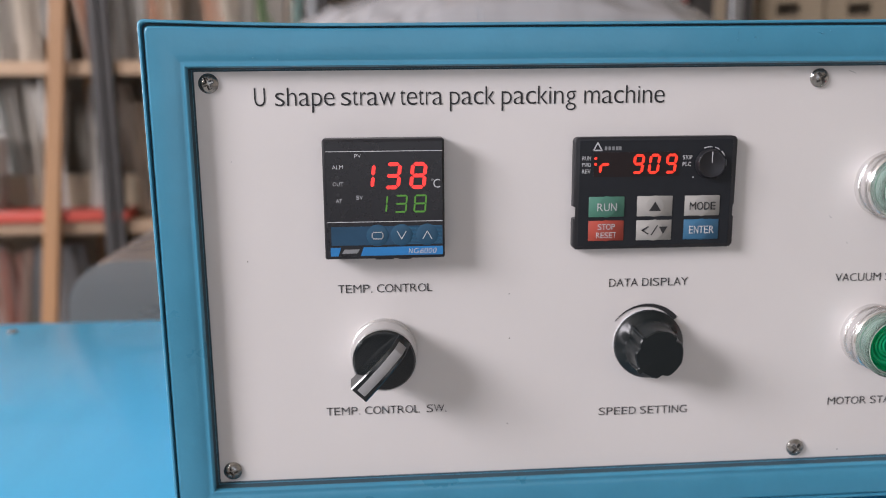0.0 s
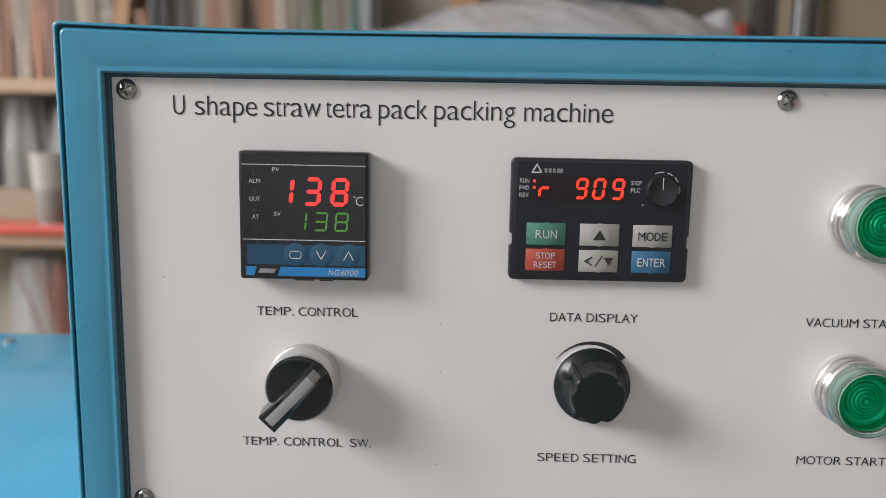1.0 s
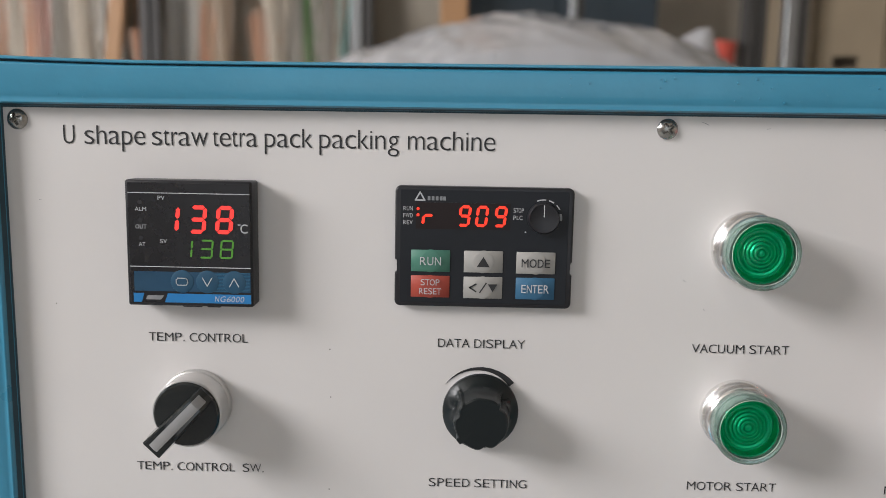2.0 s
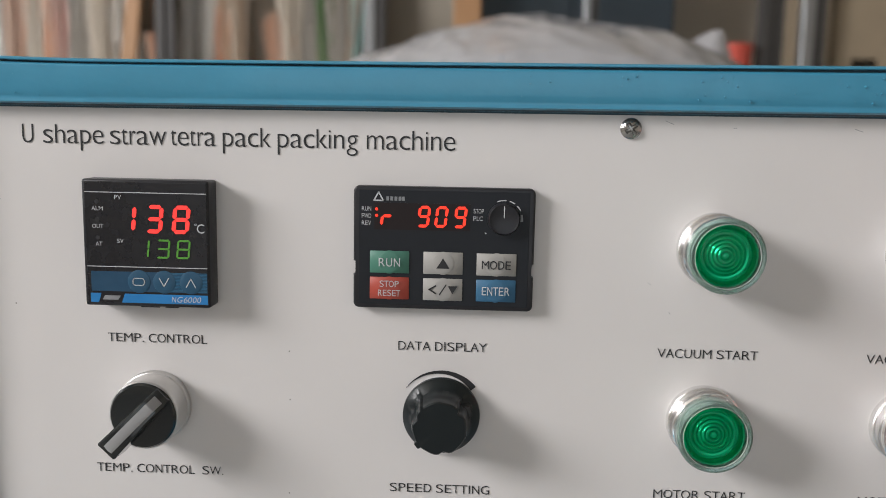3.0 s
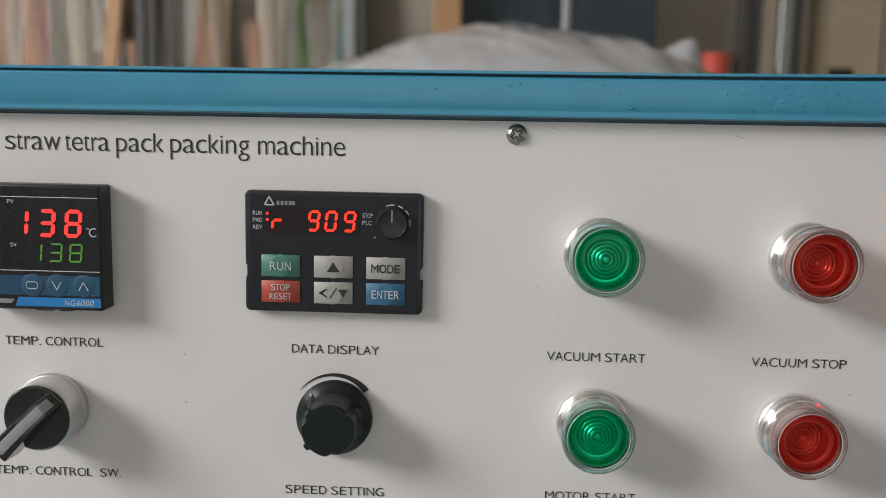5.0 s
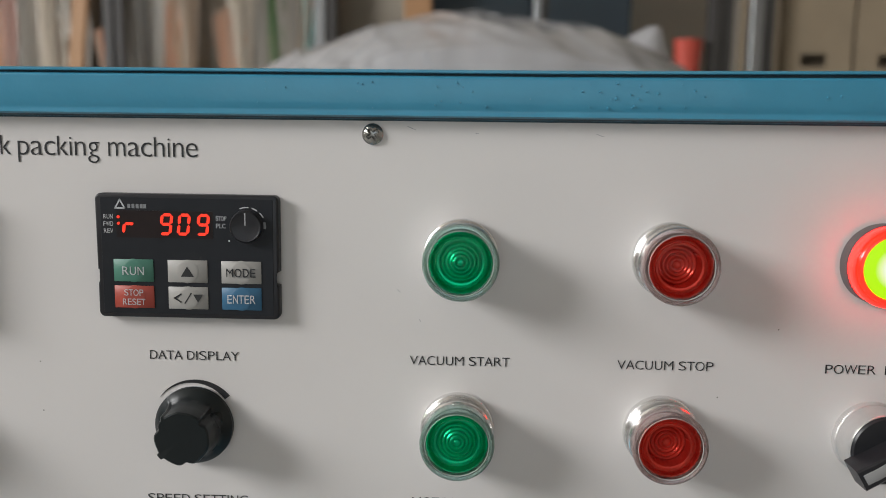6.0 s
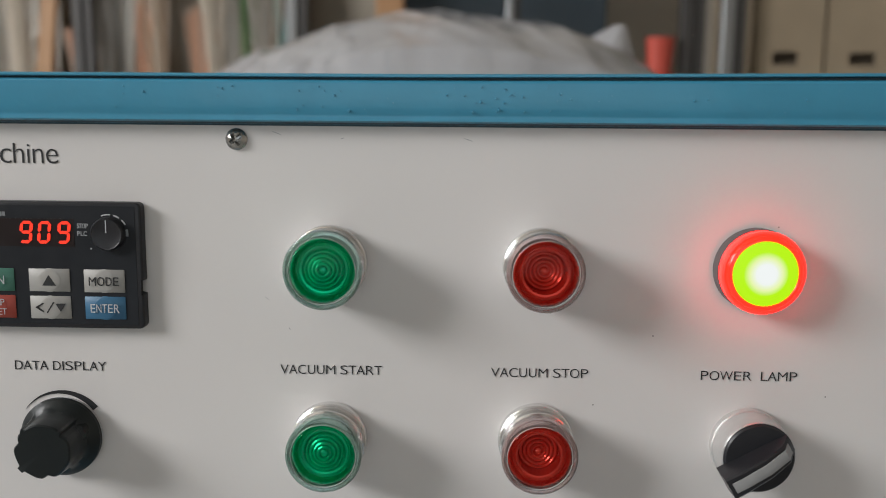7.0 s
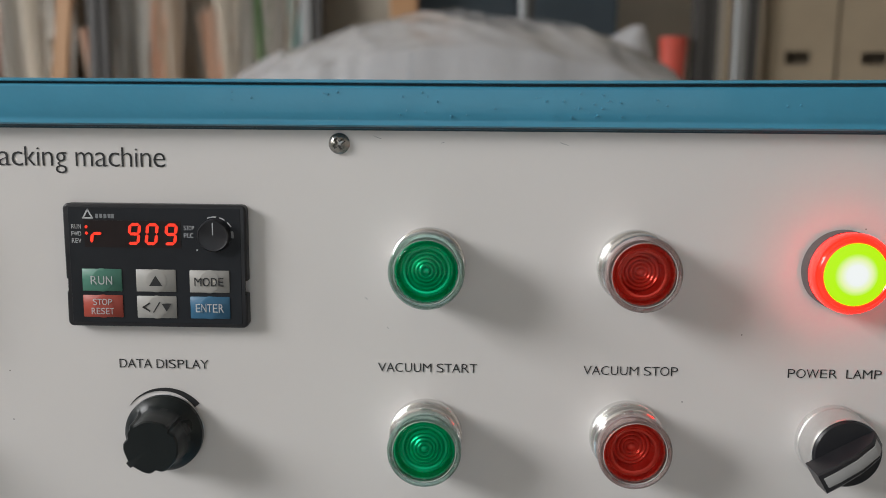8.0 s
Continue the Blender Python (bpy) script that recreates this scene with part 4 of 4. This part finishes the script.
def carton(x0, x1, y0, y1, z0, z1, holes):
    c = anchor("carton", pose((x0 + x1) / 2, (y0 + y1) / 2, z0), "brown cardboard carton with a hand hole", "box", "cartons on the shelf")
    w, d, h = (x1 - x0) / 2, (y1 - y0) / 2, z1 - z0
    bm = bmesh.new()
    hz0, hz1, t = 0.172, 0.205, 0.005
    (a, e), = holes
    xs, zs = (-w, a, e, w), (0, hz0, hz1, h)
    grid = {(i, k, s): bm.verts.new((xs[i], -d + t * s, zs[k])) for i in range(4) for k in range(4) for s in (0, 1)}
    for i in range(3):
        for k in range(3):
            if (i, k) != (1, 1):
                for s in (0, 1):
                    bm.faces.new([grid[q] for q in ((i, k, s), (i + 1, k, s), (i + 1, k + 1, s), (i, k + 1, s))])
    for ring in (((0, 0), (3, 0), (3, 3), (0, 3)), ((1, 1), (2, 1), (2, 2), (1, 2))):
        for p, q in zip(ring, ring[1:] + ring[:1]):
            steps = max(abs(p[0] - q[0]), abs(p[1] - q[1]))
            line = [(p[0] + (q[0] - p[0]) * n // steps, p[1] + (q[1] - p[1]) * n // steps) for n in range(steps + 1)]
            for u, v in zip(line, line[1:]):
                bm.faces.new([grid[(*u, 0)], grid[(*v, 0)], grid[(*v, 1)], grid[(*u, 1)]])
    part("front_panel", bm, CARTON, c)
    part("side_panel", box(-w, -w + t, -d + t, d, 0, h), CARTON, c)
    part("side_panel", box(w - t, w, -d + t, d, 0, h), CARTON, c)
    part("back_panel", box(-w + t, w - t, d - t, d, 0, h), CARTON, c)
    part("flap", box(-w, w, -d, -0.001, h, h + t), CARTON, c)
    part("flap", box(-w, w, 0.001, d, h, h + t), CARTON, c)
    part("filling", box(-w + 0.01, w - 0.01, -d + 0.04, d - 0.01, 0.0, h * 0.8), CARTON_DARK, c, "dark filling")


carton(1.115, 1.29, 2.0, 2.4, 1.20, 1.85, ((-0.045, 0.022),))
carton(1.30, 1.62, 2.0, 2.4, 1.20, 1.85, ((-0.10, -0.03),))

cup = anchor("red_beaker", pose(0.850, 1.96, 1.20), "tall red plastic beaker on the side shelf", "cup")
part("body", lathe([(0.0, 0.0), (0.020, 0.0), (0.021, 0.01), (0.037, 0.228), (0.039, 0.234), (0.036, 0.234), (0.019, 0.012), (0.0, 0.01)], 40), RED_PLASTIC, cup)


def straws(x, y, z, count, spread, length, mat, words, lean=0.0, flare=0.05):
    """A loose bundle of thin straws tied near its foot."""
    bm = bmesh.new()
    for _ in range(count):
        a, q = random.uniform(0, 2 * math.pi), math.sqrt(random.random())
        dx, dy = q * math.cos(a), q * math.sin(a)
        tall = length * random.uniform(0.88, 1.0)
        rod(bm, (dx * spread, dy * spread * 0.6, 0.001), (dx * (spread + flare * random.random()) + lean * tall, dy * spread * 0.7, tall), 0.0032, 6)
    return tagged(part("straw_bundle", bm, mat, at=pose(x, y, z)), words, "straws", "straw bundles on the shelf", "stuff")


UP, LOW, BOTTOM = 1.259, 0.840, 0.418
for x, n, s, l, mt, words in (
        (-1.25, 60, 0.040, 0.42, STRAW_WHITE, "loose bundle of whitish straws on the shelf"),
        (-1.12, 40, 0.026, 0.40, STRAW_ORANGE, "bundle of orange brown straws on the shelf"),
        (-1.055, 24, 0.016, 0.41, STRAW_BEIGE, "bundle of beige straws on the shelf"),
        (-1.02, 16, 0.010, 0.40, STRAW_ORANGE, "thin bundle of orange straws on the shelf"),
        (-0.985, 14, 0.008, 0.42, STRAW_RED, "thin bundle of red brown straws on the shelf"),
        (-0.93, 40, 0.024, 0.42, STRAW_GREY, "dense bundle of grey straws on the shelf"),
        (-0.865, 50, 0.030, 0.42, STRAW_BEIGE, "thick bundle of beige straws on the shelf"),
        (-0.79, 34, 0.022, 0.40, STRAW_WHITE, "bundle of whitish straws on the shelf"),
        (-0.697, 50, 0.027, 0.20, STRAW_ORANGE, "short bundle of orange straws on the shelf"),
        (-0.625, 40, 0.026, 0.40, STRAW_GREY, "bundle of grey straws on the shelf"),
        (-0.575, 30, 0.014, 0.42, STRAW_WHITE, "thin bundle of white straws on the shelf"),
        (-0.535, 24, 0.014, 0.28, STRAW_ORANGE, "thin bundle of orange tan straws on the shelf"),
        (-0.495, 34, 0.018, 0.40, STRAW_TAN, "bundle of tan straws on the shelf"),
        (-0.375, 24, 0.013, 0.26, STRAW_ORANGE, "short bundle of orange tan straws on the shelf"),
        (-0.340, 30, 0.018, 0.42, STRAW_BEIGE, "thin bundle of beige straws on the shelf"),
        (-0.290, 20, 0.014, 0.42, STRAW_GREY, "thin bundle of dull grey straws on the shelf"),
        (-0.243, 26, 0.011, 0.42, STRAW_GREEN, "bundle of green straws on the shelf"),
        (-0.205, 24, 0.014, 0.30, STRAW_GREY, "thin bundle of dull straws on the shelf"),
        (-0.180, 6, 0.004, 0.34, STRAW_TAN, "few tan straws on the shelf"),
        (-0.168, 6, 0.004, 0.34, STRAW_TEAL, "few teal straws on the shelf")):
    straws(x, 2.04, UP, n, s, l, mt, words, lean=random.uniform(-0.05, 0.05))
straws(-0.715, 2.02, LOW, 40, 0.026, 0.28, STRAW_WHITE, "bundle of pale straws leaning on the lower shelf", lean=0.14)
straws(-0.56, 2.04, LOW, 50, 0.045, 0.32, STRAW_TAN, "bundle of tan straws on the lower shelf")
straws(-0.87, 2.06, LOW, 60, 0.05, 0.38, STRAW_GREY, "bundle of grey straws on the lower shelf")
straws(-0.80, 2.00, LOW, 16, 0.012, 0.38, STRAW_WHITE, "thin bundle of white straws on the lower shelf", lean=-0.06)
straws(-0.98, 2.02, BOTTOM, 30, 0.022, 0.34, STRAW_RED, "bundle of brown straws on the lowest shelf", flare=0.12)

tray = anchor("red_tray", pose(-0.86, 1.99, LOW), "flat red plastic tray along the lower shelf", "tray")
part("body", box(-0.30, 0.24, -0.05, 0.05, 0, 0.028, 0.004, 2), RED_PLASTIC, tray)
paper_cup = anchor("paper_cup", pose(-0.985, 1.99, LOW + 0.028), "pale paper cup standing on the lower shelf", "cup")
part("body", lathe([(0.0, 0.0), (0.035, 0.0), (0.05, 0.19), (0.052, 0.195), (0.048, 0.195), (0.034, 0.01), (0.0, 0.01)], 40), PAPER, paper_cup)
part("sleeve", lathe([(0.0362, 0.004), (0.0375, 0.006), (0.0435, 0.112), (0.0425, 0.114)], 40), material("paper_sleeve", (0.25, 0.215, 0.18), 0.7, vary=0.15, scale=20), paper_cup, "brown paper sleeve")
low_carton = anchor("low_box", pose(-0.90, 2.065, LOW), "low brown cardboard box on the lower shelf", "box")
part("body", box(-0.3, 0.3, -0.02, 0.02, 0, 0.115, 0.002, 1), CARTON, low_carton)


def plastic_bag(x, y, z, w, d, h, colour, words, seed):
    """A standing clear bag of goods, gathered at the top, with upright folds."""
    bm = bmesh.new()
    rings = []
    n = 40
    for j in range(15):
        v = j / 14
        pinch = 1 - 0.22 * max(0, v - 0.6) / 0.4
        ring = []
        for i in range(n):
            a = 2 * math.pi * i / n
            f = 1 + 0.16 * noise.noise(Vector((2.5 * math.cos(a), 2.5 * math.sin(a), seed + 0.8 * v))) + 0.07 * math.sin(9 * a + seed + 2 * v)
            ring.append(bm.verts.new((w / 2 * pinch * f * math.cos(a), d / 2 * pinch * f * math.sin(a), h * v)))
        rings.append(ring)
    for a, b in zip(rings, rings[1:]):
        for i in range(n):
            k = (i + 1) % n
            bm.faces.new((a[i], a[k], b[k], b[i]))
    bm.faces.new(rings[0][::-1])
    bm.faces.new(rings[-1])
    m = material("bag_film", colour, 0.45, vary=0.35, scale=30, bump=0.004, bump_scale=25, coat=0.1, stretch=(1, 1, 0.2))
    bag = anchor("plastic_bag", pose(x, y, z), words, "bag", "plastic bags on the shelf")
    part("film", bm, m, bag)


for k, (x, y, z, w, h, colour, words) in enumerate((
        (-1.30, 2.17, LOW, 0.16, 0.36, (0.25, 0.24, 0.20), "grey olive clear bag of straws on the lower shelf"),
        (-1.13, 2.18, LOW, 0.15, 0.37, (0.24, 0.225, 0.20), "pale clear bag of straws on the lower shelf"),
        (-1.00, 2.17, LOW, 0.13, 0.35, (0.20, 0.195, 0.175), "grey clear bag of straws on the lower shelf"),
        (-0.71, 2.17, LOW, 0.14, 0.36, (0.42, 0.36, 0.30), "brownish clear bag of straws on the lower shelf"),
        (-0.48, 2.16, LOW, 0.16, 0.36, (0.36, 0.31, 0.26), "brownish clear bag of straws on the lower shelf"),
        (-1.18, 2.18, UP, 0.13, 0.44, (0.44, 0.42, 0.38), "pale clear bag of straws on the shelf"),
        (-0.97, 2.18, UP, 0.14, 0.44, (0.42, 0.39, 0.33), "pale clear bag of straws on the shelf"),
        (-0.62, 2.18, UP, 0.13, 0.44, (0.40, 0.37, 0.32), "grey clear bag of straws on the shelf"),
        (-0.44, 2.18, UP, 0.14, 0.44, (0.36, 0.30, 0.23), "dark brown clear bag of straws on the shelf"),
        (-0.30, 2.18, UP, 0.12, 0.44, (0.38, 0.32, 0.25), "dark brown clear bag of straws on the shelf"),
        (-0.17, 2.18, UP, 0.11, 0.44, (0.33, 0.29, 0.24), "dark clear bag of straws on the shelf"),
        (-1.10, 2.14, BOTTOM, 0.18, 0.33, (0.34, 0.33, 0.31), "grey clear bag of straws on the lowest shelf"),
        (-0.88, 2.14, BOTTOM, 0.16, 0.33, (0.16, 0.16, 0.16), "dark clear bag of straws on the lowest shelf"),
        (-0.66, 2.14, BOTTOM, 0.16, 0.33, (0.34, 0.24, 0.18), "brown clear bag of straws on the lowest shelf"))):
    plastic_bag(x, y, z, w, 0.11, h, colour, words, 3.7 * k)
